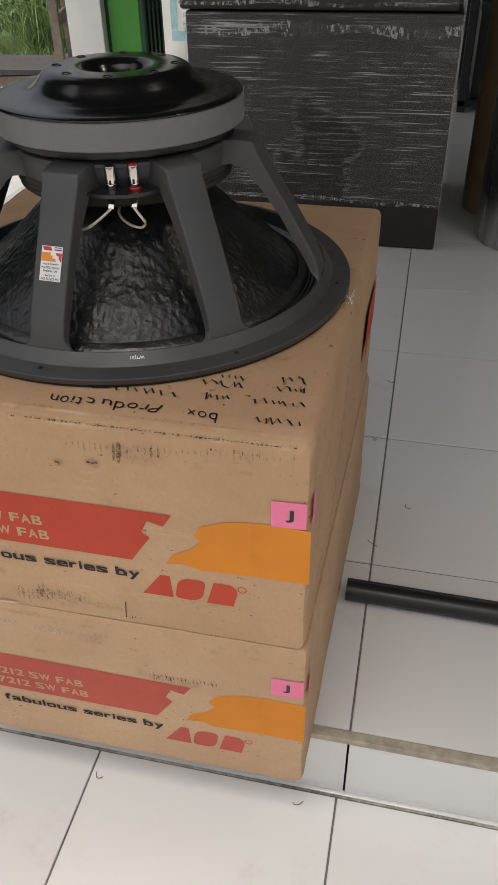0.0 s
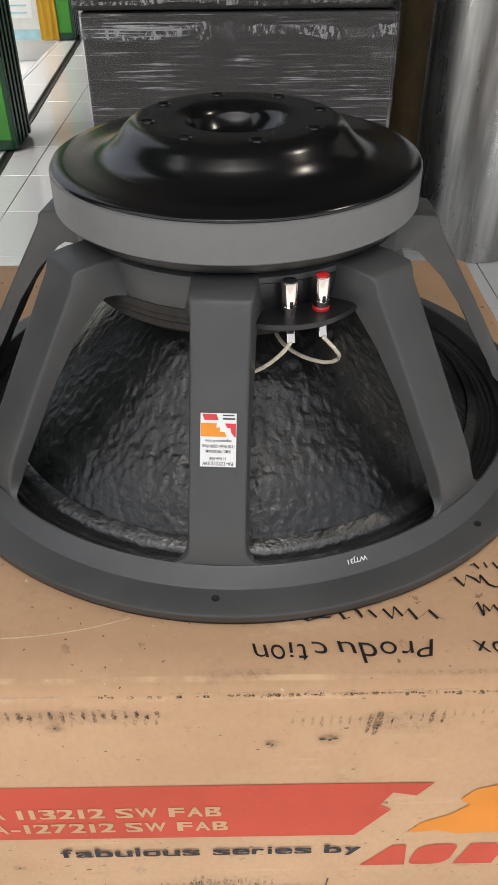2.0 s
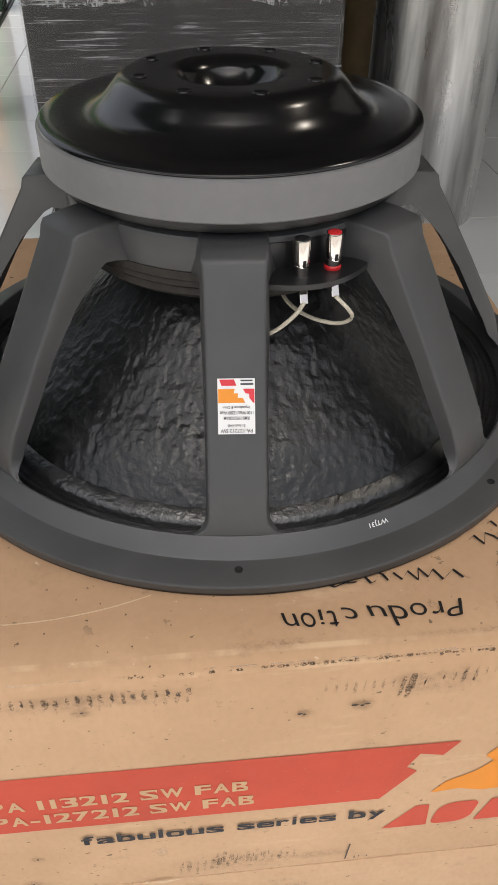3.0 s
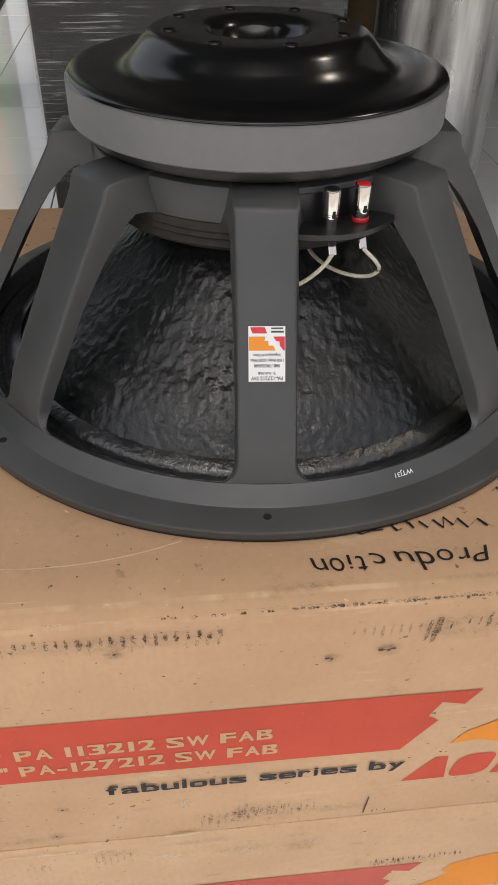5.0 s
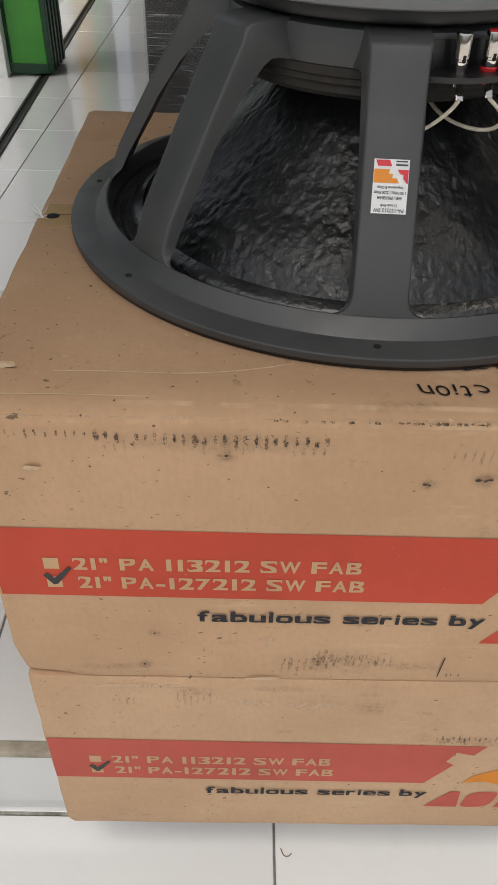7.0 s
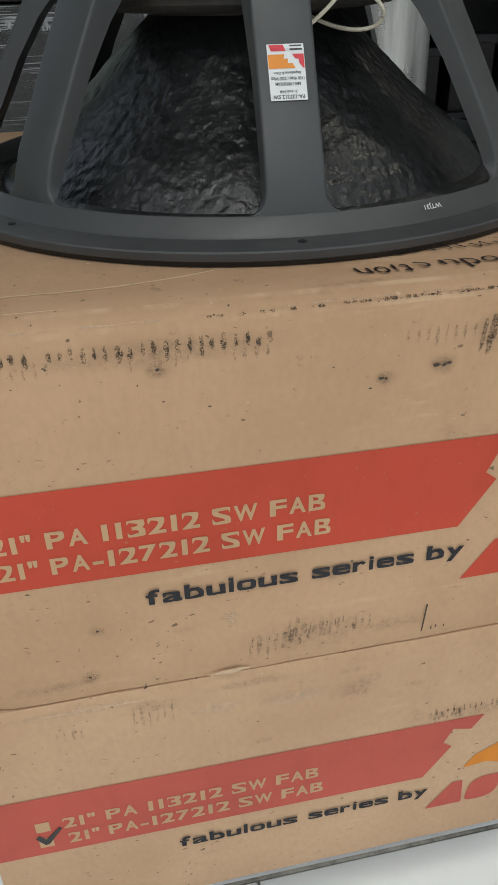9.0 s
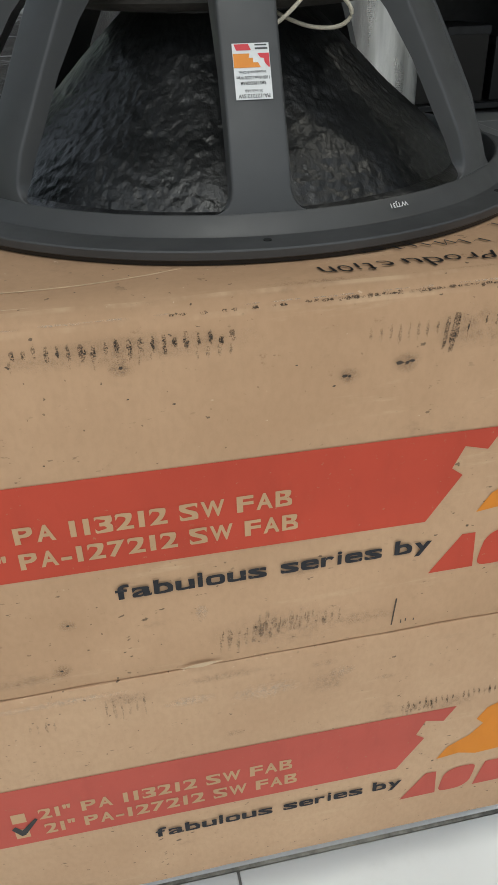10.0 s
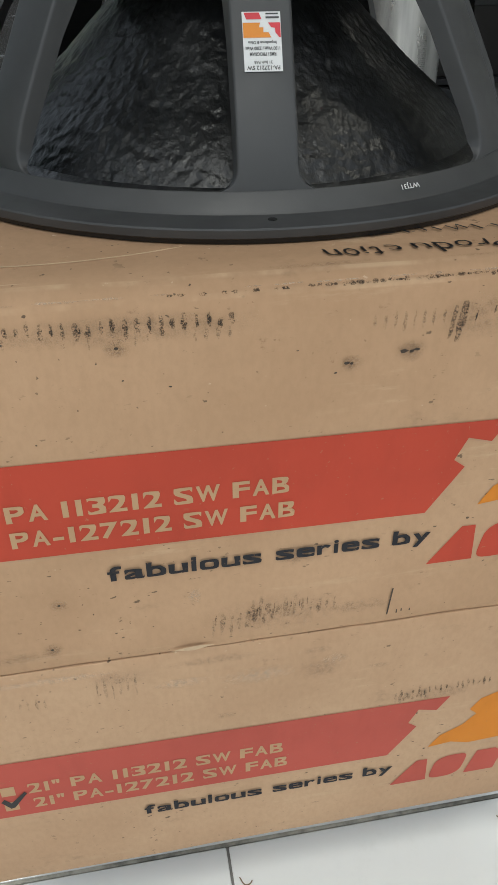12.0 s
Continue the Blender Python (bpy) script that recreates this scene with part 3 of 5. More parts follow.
# clear tape over the lid's middle seam, torn at both ends
part("tape", box_bm(0.003, BOX_W - 0.003, 0.285, 0.335, H_UP - 0.001, H_UP + 0.0012, 0.0003), TAPE, upper_box, "glossy clear packing tape")
part("lid_seam", box_bm(0.006, BOX_W - 0.006, 0.3095, 0.3108, H_UP - 0.001, H_UP + 0.0016), SEAM, upper_box)
for sx in (0.0, BOX_W):
    bm = tube_bm([(sx + 0.004, 0.30, H_UP + 0.001), (sx, 0.308, H_UP + 0.003), (sx - 0.003, 0.316, H_UP + 0.001)], 0.0009, 6)
    for k in range(14):
        a = random.uniform(-1, 1)
        tube_bm([(sx, 0.308 + 0.006 * a, H_UP), (sx + random.uniform(-.010, .010), 0.308 + 0.018 * a, H_UP + random.uniform(.000, .008))], 0.00028, 4, bm=bm)
    part("torn_tape", bm, PAPER, upper_box, "crumpled torn tape end")
    part("edge_hole", turned_bm([(0.0, 0.0004), (0.0055, 0.0004), (0.0065, 0.0)], 16), DARK, upper_box, "dark hole in the board edge").location = (sx + (0.012 if sx == 0 else -0.012), 0.306, H_UP + 0.0012)

# handling damage on the upper carton
part("crease", tube_bm([(0.066, 0.044, H_UP + 0.0004), (0.10, 0.0455, H_UP + 0.0006), (0.155, 0.043, H_UP + 0.0006), (0.20, 0.049, H_UP + 0.0006), (0.235, 0.060, H_UP - 0.0001)], 0.0005, 5), KRAFT_PALE, upper_box, "pale scratch in the lid")
part("crease", tube_bm([(0.01, 0.0165, H_UP + 0.0002), (0.08, 0.017, H_UP + 0.0005), (0.16, 0.0165, H_UP - 0.0002)], 0.0004, 5), KRAFT_PALE, upper_box, "pale crease in the lid")


def flake(place, m, size):
    """A torn bit of board, lifted from the surface."""
    bm = bmesh.new()
    ring = [bm.verts.new(m @ Vector((place[0] + size * random.uniform(0.6, 1.3) * math.cos(k * 0.9), place[1] + 0.45 * size * random.uniform(0.6, 1.3) * math.sin(k * 0.9), random.uniform(0.0003, 0.0026)))) for k in range(7)]
    mid = bm.verts.new(m @ Vector((place[0], place[1], 0.0026)))
    for k in range(7):
        bm.faces.new((ring[k], ring[(k + 1) % 7], mid))
    part("torn_flake", bm, KRAFT_PALE, upper_box, "torn pale flake of board")


random.seed(21)
face_up = Matrix.Translation((0, 0, -H_LOW - 0.001)) @ FRONT
flake((0.030, 0.050), Matrix.Translation((0, 0, H_UP)), 0.010)
flake((0.052, 0.548), face_up, 0.007)
for u, v, l in ((0.3785, 0.303, 0.029), (0.3865, 0.3035, 0.004), (0.3905, 0.305, 0.003), (0.3975, 0.3045, 0.0025)):
    print_on("pen_stroke", sheet_bm([(u, v), (u + 0.0012, v), (u + 0.0030 * l / 0.029 + 0.0006, v + l), (u + 0.0022 * l / 0.029, v + l)], 0.0012), SCUFF, upper_box, face_up)


def rubbed_row(parent, m, u0, u1, v0, v1, tall, pitch, material, fade=0.0, lean=0.0, wide=0.0019):
    """A row of upright rub marks, one on each flute of the board, from (u0, v0) to (u1, v1)."""
    bm = bmesh.new()
    fading = bm.verts.layers.float.new("fade")
    u = u0
    while u < u1:
        f = (u - u0) / (u1 - u0)
        if random.random() > fade:
            v = v0 + (v1 - v0) * f + random.uniform(-0.15, 0.15) * tall
            h, w = tall * random.uniform(0.45, 1.15), wide * random.uniform(0.5, 1.25)
            rows = []
            for k in range(6):
                q = k / 5
                c = u + lean * (q - 0.5) * h + random.uniform(-0.0004, 0.0004)
                ww = w * (0.55 + 0.45 * math.sin(math.pi * q)) * random.uniform(0.7, 1.35) / 2
                rows.append([bm.verts.new(m @ Vector((c - ww, v + (q - 0.5) * h, 0.0011))), bm.verts.new(m @ Vector((c + ww, v + (q - 0.5) * h, 0.0011)))])
            for k, row in enumerate(rows):
                for v in row:
                    v[fading] = (0.35, 0.9, 1, 1, 0.8, 0.3)[k]
            for p, q in zip(rows, rows[1:]):
                bm.faces.new((p[0], p[1], q[1], q[0]))
        u += pitch * random.uniform(0.9, 1.1)
    return tagged(part("wear_band", bm, material, parent, "row of dark rub marks on the flutes"), kind="stuff")


def smudge_patch(parent, m, u, v, ru, rv, material, label):
    """A thin uneven patch of dirt or bare fibre."""
    bm = bmesh.new()
    fading = bm.verts.layers.float.new("fade")
    mid = bm.verts.new((u, v, 0.0010))
    mid[fading] = 1.0
    rings = []
    for r, f in ((0.5, 0.8), (0.8, 0.35), (1.1, 0.0)):
        ring = [bm.verts.new((u + r * ru * math.cos(a) * random.uniform(0.85, 1.15), v + r * rv * math.sin(a) * random.uniform(0.85, 1.15), 0.0010)) for a in (math.tau * k / 18 for k in range(18))]
        for w in ring:
            w[fading] = f
        rings.append(ring)
    for k in range(18):
        j = (k + 1) % 18
        bm.faces.new((mid, rings[0][k], rings[0][j]))
        for p, q in zip(rings, rings[1:]):
            bm.faces.new((p[k], q[k], q[j], p[j]))
    return print_on("smudge", bm, material, parent, m, label)


random.seed(14)
face_low = Matrix.Translation((0, 0, -0.0005)) @ FRONT
rubbed_row(upper_box, face_up, 0.100, 0.262, 0.5775, 0.5735, 0.0125, 0.0068, RUB_DARK, 0.03, wide=0.0030)
rubbed_row(upper_box, face_up, 0.012, 0.100, 0.5790, 0.5775, 0.0085, 0.0068, RUB_DARK, 0.15, wide=0.0018)
rubbed_row(upper_box, face_up, 0.105, 0.262, 0.5690, 0.5660, 0.0110, 0.0068, RUB_PALE, 0.25)
rubbed_row(upper_box, face_up, 0.396, 0.404, 0.5600, 0.5600, 0.0250, 0.0060, RUB_DARK, 0.0, 0.12, 0.0040)
rubbed_row(upper_box, face_up, 0.404, 0.445, 0.5630, 0.5670, 0.0180, 0.0066, RUB_DARK, 0.1, 0.08, 0.0024)
rubbed_row(upper_box, face_up, 0.345, 0.395, 0.5650, 0.5640, 0.0130, 0.0066, RUB_PALE, 0.2)
rubbed_row(upper_box, face_up, 0.445, 0.585, 0.5700, 0.5790, 0.0130, 0.0066, RUB_PALE, 0.15)
rubbed_row(upper_box, face_up, 0.500, 0.560, 0.5790, 0.5800, 0.0060, 0.0045, RUB_DARK, 0.25)
rubbed_row(upper_box, face_up, 0.238, 0.300, 0.3140, 0.3250, 0.0230, 0.0066, RUB_PALE, 0.0, 0.06, 0.0030)
rubbed_row(upper_box, face_up, 0.262, 0.335, 0.3300, 0.3260, 0.0200, 0.0066, RUB_PALE, 0.05, 0.06, 0.0028)
rubbed_row(upper_box, face_up, 0.240, 0.315, 0.3230, 0.3330, 0.0100, 0.0066, RUB_DARK, 0.35, 0.06, 0.0014)
rubbed_row(lower_box, face_low, 0.400, 0.485, 0.1960, 0.1960, 0.0110, 0.0052, RUB_DARK, 0.1, -0.1, 0.0022)
rubbed_row(lower_box, face_low, 0.395, 0.425, 0.1900, 0.1900, 0.0140, 0.0040, RUB_PALE, 0.0, wide=0.0030)
rubbed_row(lower_box, face_low, 0.139, 0.172, 0.2620, 0.2600, 0.0280, 0.0062, RUB_PALE, 0.1)
rubbed_row(lower_box, face_low, 0.078, 0.100, 0.2570, 0.2560, 0.0160, 0.0064, RUB_PALE, 0.2)
for box, m, u, v, ru, rv in ((upper_box, face_up, 0.290, 0.322, 0.055, 0.020), (upper_box, face_up, 0.355, 0.318, 0.030, 0.007), (upper_box, face_up, 0.302, 0.381, 0.017, 0.011), (upper_box, face_up, 0.19, 0.573, 0.09, 0.010),
                             (upper_box, face_up, 0.42, 0.563, 0.035, 0.016), (upper_box, face_up, 0.09, 0.310, 0.035, 0.006), (lower_box, face_low, 0.155, 0.272, 0.022, 0.009), (lower_box, face_low, 0.318, 0.272, 0.014, 0.004),
                             (lower_box, face_low, 0.374, 0.241, 0.012, 0.003), (lower_box, face_low, 0.322, 0.247, 0.020, 0.012), (lower_box, face_low, 0.241, 0.205, 0.010, 0.004), (lower_box, face_low, 0.437, 0.190, 0.035, 0.010),
                             (lower_box, face_low, 0.235, 0.278, 0.040, 0.005), (upper_box, Matrix.Translation((0, 0, H_UP)), 0.312, 0.0125, 0.034, 0.0045), (upper_box, Matrix.Translation((0, 0, H_UP)), 0.47, 0.0110, 0.09, 0.0028)):
    smudge_patch(box, m, u, v, ru, rv, SMUDGE, "grey-brown handling smudge")
for box, m, u, v, ru, rv in ((lower_box, face_low, 0.207, 0.256, 0.022, 0.006), (lower_box, face_low, 0.270, 0.252, 0.030, 0.010), (lower_box, face_low, 0.335, 0.258, 0.012, 0.006), (upper_box, face_up, 0.225, 0.352, 0.005, 0.008), (lower_box, face_low, 0.10, 0.281, 0.060, 0.004)):
    smudge_patch(box, m, u, v, ru, rv, BARE, "pale rubbed bare fibre")
for u, v, big in ((0.188, 0.562, 0.8), (0.371, 0.543, 0.9), (0.332, 0.538, 0.7), (0.127, 0.361, 0.7), (0.116, 0.316, 0.8)):
    hole = part("staple_hole", turned_bm([(0.0, 0.0), (0.0007 * big, 0.0), (0.0009 * big, 0.0004), (0.0016 * big, 0.0004)], 14), SCUFF, upper_box, "small dark staple hole")
    place = face_up @ Matrix.Translation((u, v, 0))
    smudge_patch(upper_box, place, 0, 0, 0.0105 * big, 0.0085 * big, RING, "brown rubbed ring")
    hole.matrix_basis = face_up @ Matrix.Translation((u, v, 0.0012)) @ Matrix.Diagonal((1.5 if big > 1 else 1, 0.8, 1, 1))
for u, v, size in ((0.366, 0.5432, 0.0030), (0.3745, 0.5437, 0.0026), (0.329, 0.5382, 0.0024), (0.322, 0.532, 0.0014), (0.297, 0.550, 0.0010), (0.190, 0.540, 0.0011), (0.218, 0.533, 0.0014)):
    ring = [(u + size * math.cos(a) * random.uniform(0.6, 1.2), v + 0.45 * size * math.sin(a) * random.uniform(0.5, 1.2)) for a in (math.tau * k / 9 for k in range(9))]
    print_on("torn_pit", sheet_bm(ring, 0.0011), SCUFF, upper_box, face_up, "small torn pit in the liner")
# flutes worn through along the upper front edge
edge = Matrix.Translation((0, 0.0024, H_UP - 0.0078)) @ pose(0, 0, 0, 58, 0, 0)
rubbed_row(upper_box, edge, 0.215, 0.300, 0.0, 0.0, 0.0022, 0.0062, RUB_DARK, 0.35, wide=0.0045)
rubbed_row(upper_box, edge, 0.300, 0.592, 0.0, 0.0, 0.0028, 0.0048, RUB_DARK, 0.10, wide=0.0046)
rubbed_row(upper_box, edge, 0.270, 0.592, 0.0022, 0.0022, 0.0016, 0.0085, BARE, 0.3, wide=0.0090)
rubbed_row(upper_box, edge, 0.020, 0.220, 0.0010, 0.0010, 0.0014, 0.0130, BARE, 0.3, wide=0.0140)
# a lifted tongue of liner over the joint of the boxes
tongue = bmesh.new()
pts = [tongue.verts.new(face_up @ Vector(p)) for p in ((0.203, 0.2950, 0.0010), (0.216, 0.2990, 0.0026), (0.228, 0.2992, 0.0022), (0.239, 0.2965, 0.0010), (0.222, 0.2945, 0.0024))]
for k in range(4):
    tongue.faces.new((pts[k], pts[(k + 1) % 4], pts[4]))
part("lifted_liner", tongue, KRAFT_PALE, upper_box, "lifted pale tongue of torn liner")
right_face = Matrix.Translation((BOX_W + 0.0146, 0, -H_LOW - 0.001)) @ pose(0, 0, 0, 90, 0, 90)
print_on("side_stripe", sheet_bm([(0.47, 0.409), (0.648, 0.409), (0.648, 0.487), (0.50, 0.487), (0.485, 0.46)]), RED_INK, upper_box, right_face, "printed red stripe")

for row in range(3):
    bm = bmesh.new()
    v = 0.425
    while v < 0.575:
        d = 0.030 + row * 0.016 + (v - 0.425) * 0.95
        h = random.uniform(0.006, 0.013)
        q = [bm.verts.new(right_face @ Vector(p)) for p in ((d, v, 0.0008), (d + 0.007, v + 0.002, 0.0008), (d + 0.007 + h * 0.6, v + h, 0.0008), (d + h * 0.6, v + h - 0.002, 0.0008))]
        bm.faces.new(q)
        v += h + random.uniform(0.003, 0.006)
    tagged(part("side_print", bm, SEAM, upper_box, "bars of unreadable dark print"), kind="stuff")

# ---------------------------------------------------------------- the loudspeaker, cone down on the lid
CX, CY = 0.3090, 0.3335
woofer = thing("loudspeaker", (CX, CY, TOP + 0.001), "large black 21 inch woofer lying face down on the carton", "loudspeaker")
woofer.scale = (1.02, 1.02, 1.0)
B = -0.598                                     # heights below are given above the shop floor


def spin(name, profile, material, n=128, closed=False, label="", smooth=40, parent=None):
    return part(name, turned_bm([(r, z + B) for r, z in profile], n, closed=closed), material, parent or woofer, label, smooth)


spin("gasket", [(0.232, 0.598), (0.2756, 0.598), (0.2760, 0.6008), (0.232, 0.6008)], RUBBER, closed=True, label="black rubber front gasket")
rim = spin("rim", [(0.233, 0.6010), (0.2764, 0.6010), (0.2773, 0.6018), (0.2774, 0.6068), (0.2768, 0.6080), (0.2752, 0.6086), (0.2580, 0.6088), (0.2550, 0.6094), (0.2534, 0.6108),
             (0.2452, 0.6206), (0.2442, 0.6214), (0.2428, 0.6211), (0.2419, 0.6194), (0.2414, 0.6100), (0.2390, 0.6040)], GREY, closed=True, label="dark grey cast rim with bolt holes", smooth=27)
for k in range(8):
    a = radians((-94, -47.3, 0, 43, 86, 129, 172, -141.5)[k])
    hole = part("bolt_hole", turned_bm([(0.0, 0.6091), (0.0026, 0.6091), (0.0028, 0.6092), (0.0030, 0.6080)], 20), DARK, rim, smooth=40)
    hole.location = (0.2625 * math.cos(a), 0.2625 * math.sin(a), B)


def spoke_bm():
    """One arm of the basket along +x: a face that slopes from the shoulder to the rim, rounded edges, side walls that run into the hub."""
    face = [(0.116, 0.787, 0.047), (0.1440, 0.7864, 0.0452), (0.1590, 0.7848, 0.0440), (0.1622, 0.7815, 0.0415), (0.1645, 0.7735, 0.0410), (0.184, 0.7405, 0.0400), (0.2035, 0.7075, 0.0395), (0.2225, 0.6740, 0.0395),
            (0.2340, 0.6535, 0.0398), (0.2380, 0.6440, 0.0399), (0.2408, 0.6365, 0.0400), (0.2426, 0.6304, 0.0418), (0.2434, 0.6274, 0.0450), (0.2438, 0.6254, 0.0484), (0.2442, 0.6236, 0.0529), (0.2445, 0.6214, 0.0620), (0.2445, 0.6170, 0.0620)]
    inside = [(0.116, 0.759, 0.060), (0.1270, 0.759, 0.058), (0.1340, 0.7600, 0.051), (0.1410, 0.7600, 0.0475), (0.1480, 0.7555, 0.0460), (0.1700, 0.7325, 0.0450), (0.1923, 0.7009, 0.0425), (0.2113, 0.6674, 0.0420),
              (0.2236, 0.6474, 0.0422), (0.2290, 0.6375, 0.0424), (0.2325, 0.6310, 0.0428), (0.2352, 0.6285, 0.0440), (0.2380, 0.6262, 0.0475), (0.2402, 0.6244, 0.0510), (0.2418, 0.6228, 0.0555), (0.2426, 0.6208, 0.0650), (0.2428, 0.6150, 0.0650)]
    bm = bmesh.new()
    rows = []
    c = 0.0024
    for (r, z, w), (ri, zi, wi) in zip(face, inside):
        o, q = Vector((r, 0, z + B)), Vector((ri, 0, zi + B))
        d = (q - o).normalized()
        half = []
        for ang in (0, 30, 60, 90):
            s_, c_ = math.sin(radians(ang)), math.cos(radians(ang))
            half.append(o + Vector((0, w / 2 - c + c * s_, 0)) + d * c * (1 - c_))
        half += [o.lerp(q, 0.6) + Vector((0, w / 2 + (wi - w) * 0.22, 0)), q + Vector((0, wi / 2, 0))]
        # the foot follows the curve of the rim
        bow = max(0.0, min(1.0, (r - 0.232) / 0.010))
        for p in half:
            p.x -= bow * p.y ** 2 / 0.488
        ring = half + [Vector((p.x, -p.y, p.z)) for p in reversed(half)]
        rows.append([bm.verts.new(p) for p in ring])
    n = len(rows[0])
    for a, b in zip(rows, rows[1:]):
        for k in range(n):
            bm.faces.new((a[k], a[(k + 1) % n], b[(k + 1) % n], b[k]))
    bm.faces.new(rows[0])
    bm.faces.new(rows[-1][::-1])
    bmesh.ops.recalc_face_normals(bm, faces=bm.faces[:])
    return bm


ARMS = (-94, -47.3, 0, 43, 86, 129, 172, -141.5)
first = part("spoke", spoke_bm(), GREY, woofer, "dark grey cast basket arm", 48)
spokes = []
for k in range(8):
    ob = first if k == 0 else new("spoke", first.data)
    ob.parent = woofer
    ob["label"] = "dark grey cast basket arm"
    ob.matrix_basis = pose(0, 0, 0, 0, 0, ARMS[k])
    spokes.append(ob)

spin("hub", [(0.095, 0.758), (0.1285, 0.758), (0.1296, 0.7592), (0.1302, 0.7815), (0.1290, 0.7842), (0.1255, 0.7858), (0.1200, 0.7872), (0.095, 0.7885)], GREY, closed=True, label="dark grey cast hub ring")
spin("top_plate", [(0.095, 0.7885), (0.1300, 0.7890), (0.1335, 0.7905), (0.1345, 0.7930), (0.1330, 0.7995), (0.095, 0.7998)], RUBBER, closed=True, label="black steel plate under the magnet")
spin("magnet", [(0.05, 0.800), (0.1425, 0.800), (0.1438, 0.8012), (0.1438, 0.8280), (0.1425, 0.8293), (0.05, 0.8293)], MAGNET, closed=True, label="matt grey wrapped ring magnet")
back = spin("back_plate", [(0.0, 0.8452), (0.008, 0.8445), (0.016, 0.8405), (0.023, 0.8390), (0.029, 0.8425), (0.0335, 0.8510), (0.0375, 0.8563), (0.043, 0.8583), (0.050, 0.8588),
                    (0.072, 0.8588), (0.0770, 0.8582), (0.0815, 0.8560), (0.0860, 0.8518), (0.0905, 0.8462), (0.0960, 0.8405), (0.1025, 0.8364), (0.110, 0.8348), (0.120, 0.8340), (0.132, 0.8334), (0.1395, 0.8327),
                    (0.1420, 0.8312), (0.1428, 0.8296), (0.10, 0.8294)], GLOSS, 160, label="glossy black lacquered back plate", smooth=180)
for k in range(8):
    a = radians(-122 + 45 * k)
    bolt = part("bolt", turned_bm([(0.0, 0.8572), (0.0024, 0.8576), (0.0040, 0.8592), (0.0052, 0.8595), (0.0058, 0.8586)], 18), BOLT, back, "sunk black hex bolt", 40)
    bolt.location = (0.067 * math.cos(a), 0.067 * math.sin(a), B)

# corrugated spider cloth under the hub
spin("spider", [(0.110, 0.758), (0.1290, 0.758), (0.1295, 0.752), (0.1275, 0.7505), (0.1288, 0.747), (0.1262, 0.7445), (0.1272, 0.740), (0.1230, 0.736), (0.108, 0.7340), (0.0815, 0.7330)], FABRIC, label="brown layered spider cloth")


CONE_LINE = ((0.079, 0.7335), (0.101, 0.7135), (0.122, 0.6945), (0.142, 0.6750), (0.163, 0.6570), (0.1815, 0.6425), (0.1965, 0.6275), (0.2065, 0.6160), (0.2125, 0.6090))


def cone_bm():
    """The paper cone: a lathed line, domed towards its edge, with crushed wrinkles in the coating."""
    bm = bmesh.new()
    n, rows = 720, 96
    grid = []
    for i in range(rows + 1):
        s = i / rows
        f = s * (len(CONE_LINE) - 1)
        q = min(int(f), len(CONE_LINE) - 2)
        r = CONE_LINE[q][0] + (CONE_LINE[q + 1][0] - CONE_LINE[q][0]) * (f - q)
        z = CONE_LINE[q][1] + (CONE_LINE[q + 1][1] - CONE_LINE[q][1]) * (f - q)
        ring = []
        for k in range(n):
            a = math.tau * k / n
            p = Vector((r * math.cos(a), r * math.sin(a), z))
            # crests and cracks run down the slope, so squeeze the pattern round the axis
            g = Vector((p.x * 1.25, p.y * 1.25, p.z * 0.55))
            wrinkle = 1 - abs(noise.noise(g * 90 + Vector((0, 0, 3)))) * 2.2 - abs(noise.noise(g * 165)) * 1.4
            crack = max(0.0, 1 - abs(noise.noise(g * 38 + Vector((5, 1, 0)))) * 14)
            big = noise.noise(p * 24)
            fade = min(1.0, 6 * s + 0.2) * min(1.0, 7 * (1 - s) + 0.1)
            d = (wrinkle * 0.00055 + big * 0.0006 - crack * 0.0003) * fade
            ring.append(bm.verts.new((p.x + d * math.cos(a) * 0.7, p.y + d * math.sin(a) * 0.7, p.z + B + d * 0.7)))
        grid.append(ring)
    for a, b in zip(grid, grid[1:]):
        for k in range(n):
            bm.faces.new((a[k], a[(k + 1) % n], b[(k + 1) % n], b[k]))
    return bm


part("cone", cone_bm(), CONE, woofer, "crinkled glossy black paper cone", 180)
spin("coil_former", [(0.0815, 0.700), (0.0815, 0.757), (0.0795, 0.757), (0.0795, 0.700)], DARK, closed=True, label="dark voice coil former")
spin("surround", [(0.2105, 0.6140), (0.2130, 0.6130), (0.2175, 0.6108), (0.2215, 0.6080), (0.2228, 0.6046), (0.2246, 0.6060), (0.2262, 0.6064), (0.2278, 0.6044), (0.2296, 0.6060), (0.2312, 0.6064),
                  (0.2330, 0.6044), (0.2350, 0.6060), (0.2370, 0.6062), (0.2412, 0.6050)], SURROUND, 200, label="glossy black folded cloth surround", smooth=50)

# terminal board and binding posts between two arms
bm = bmesh.new()
low_ring, top_ring = [], []
for k in range(17):
    a = radians(-86.5 + 30 * k / 16)
    out = 0.151 + 0.009 * math.sin(math.pi * k / 16)
    for ring, z in ((low_ring, 0.7575), (top_ring, 0.7615)):
        ring.append((bm.verts.new((0.126 * math.cos(a), 0.126 * math.sin(a), z + B)), bm.verts.new((out * math.cos(a), out * math.sin(a), z + B))))
for k in range(16):
    for ring in (low_ring, top_ring):
        bm.faces.new((ring[k][0], ring[k][1], ring[k + 1][1], ring[k + 1][0]))
    for s in (0, 1):
        bm.faces.new((low_ring[k][s], low_ring[k + 1][s], top_ring[k + 1][s], top_ring[k][s]))
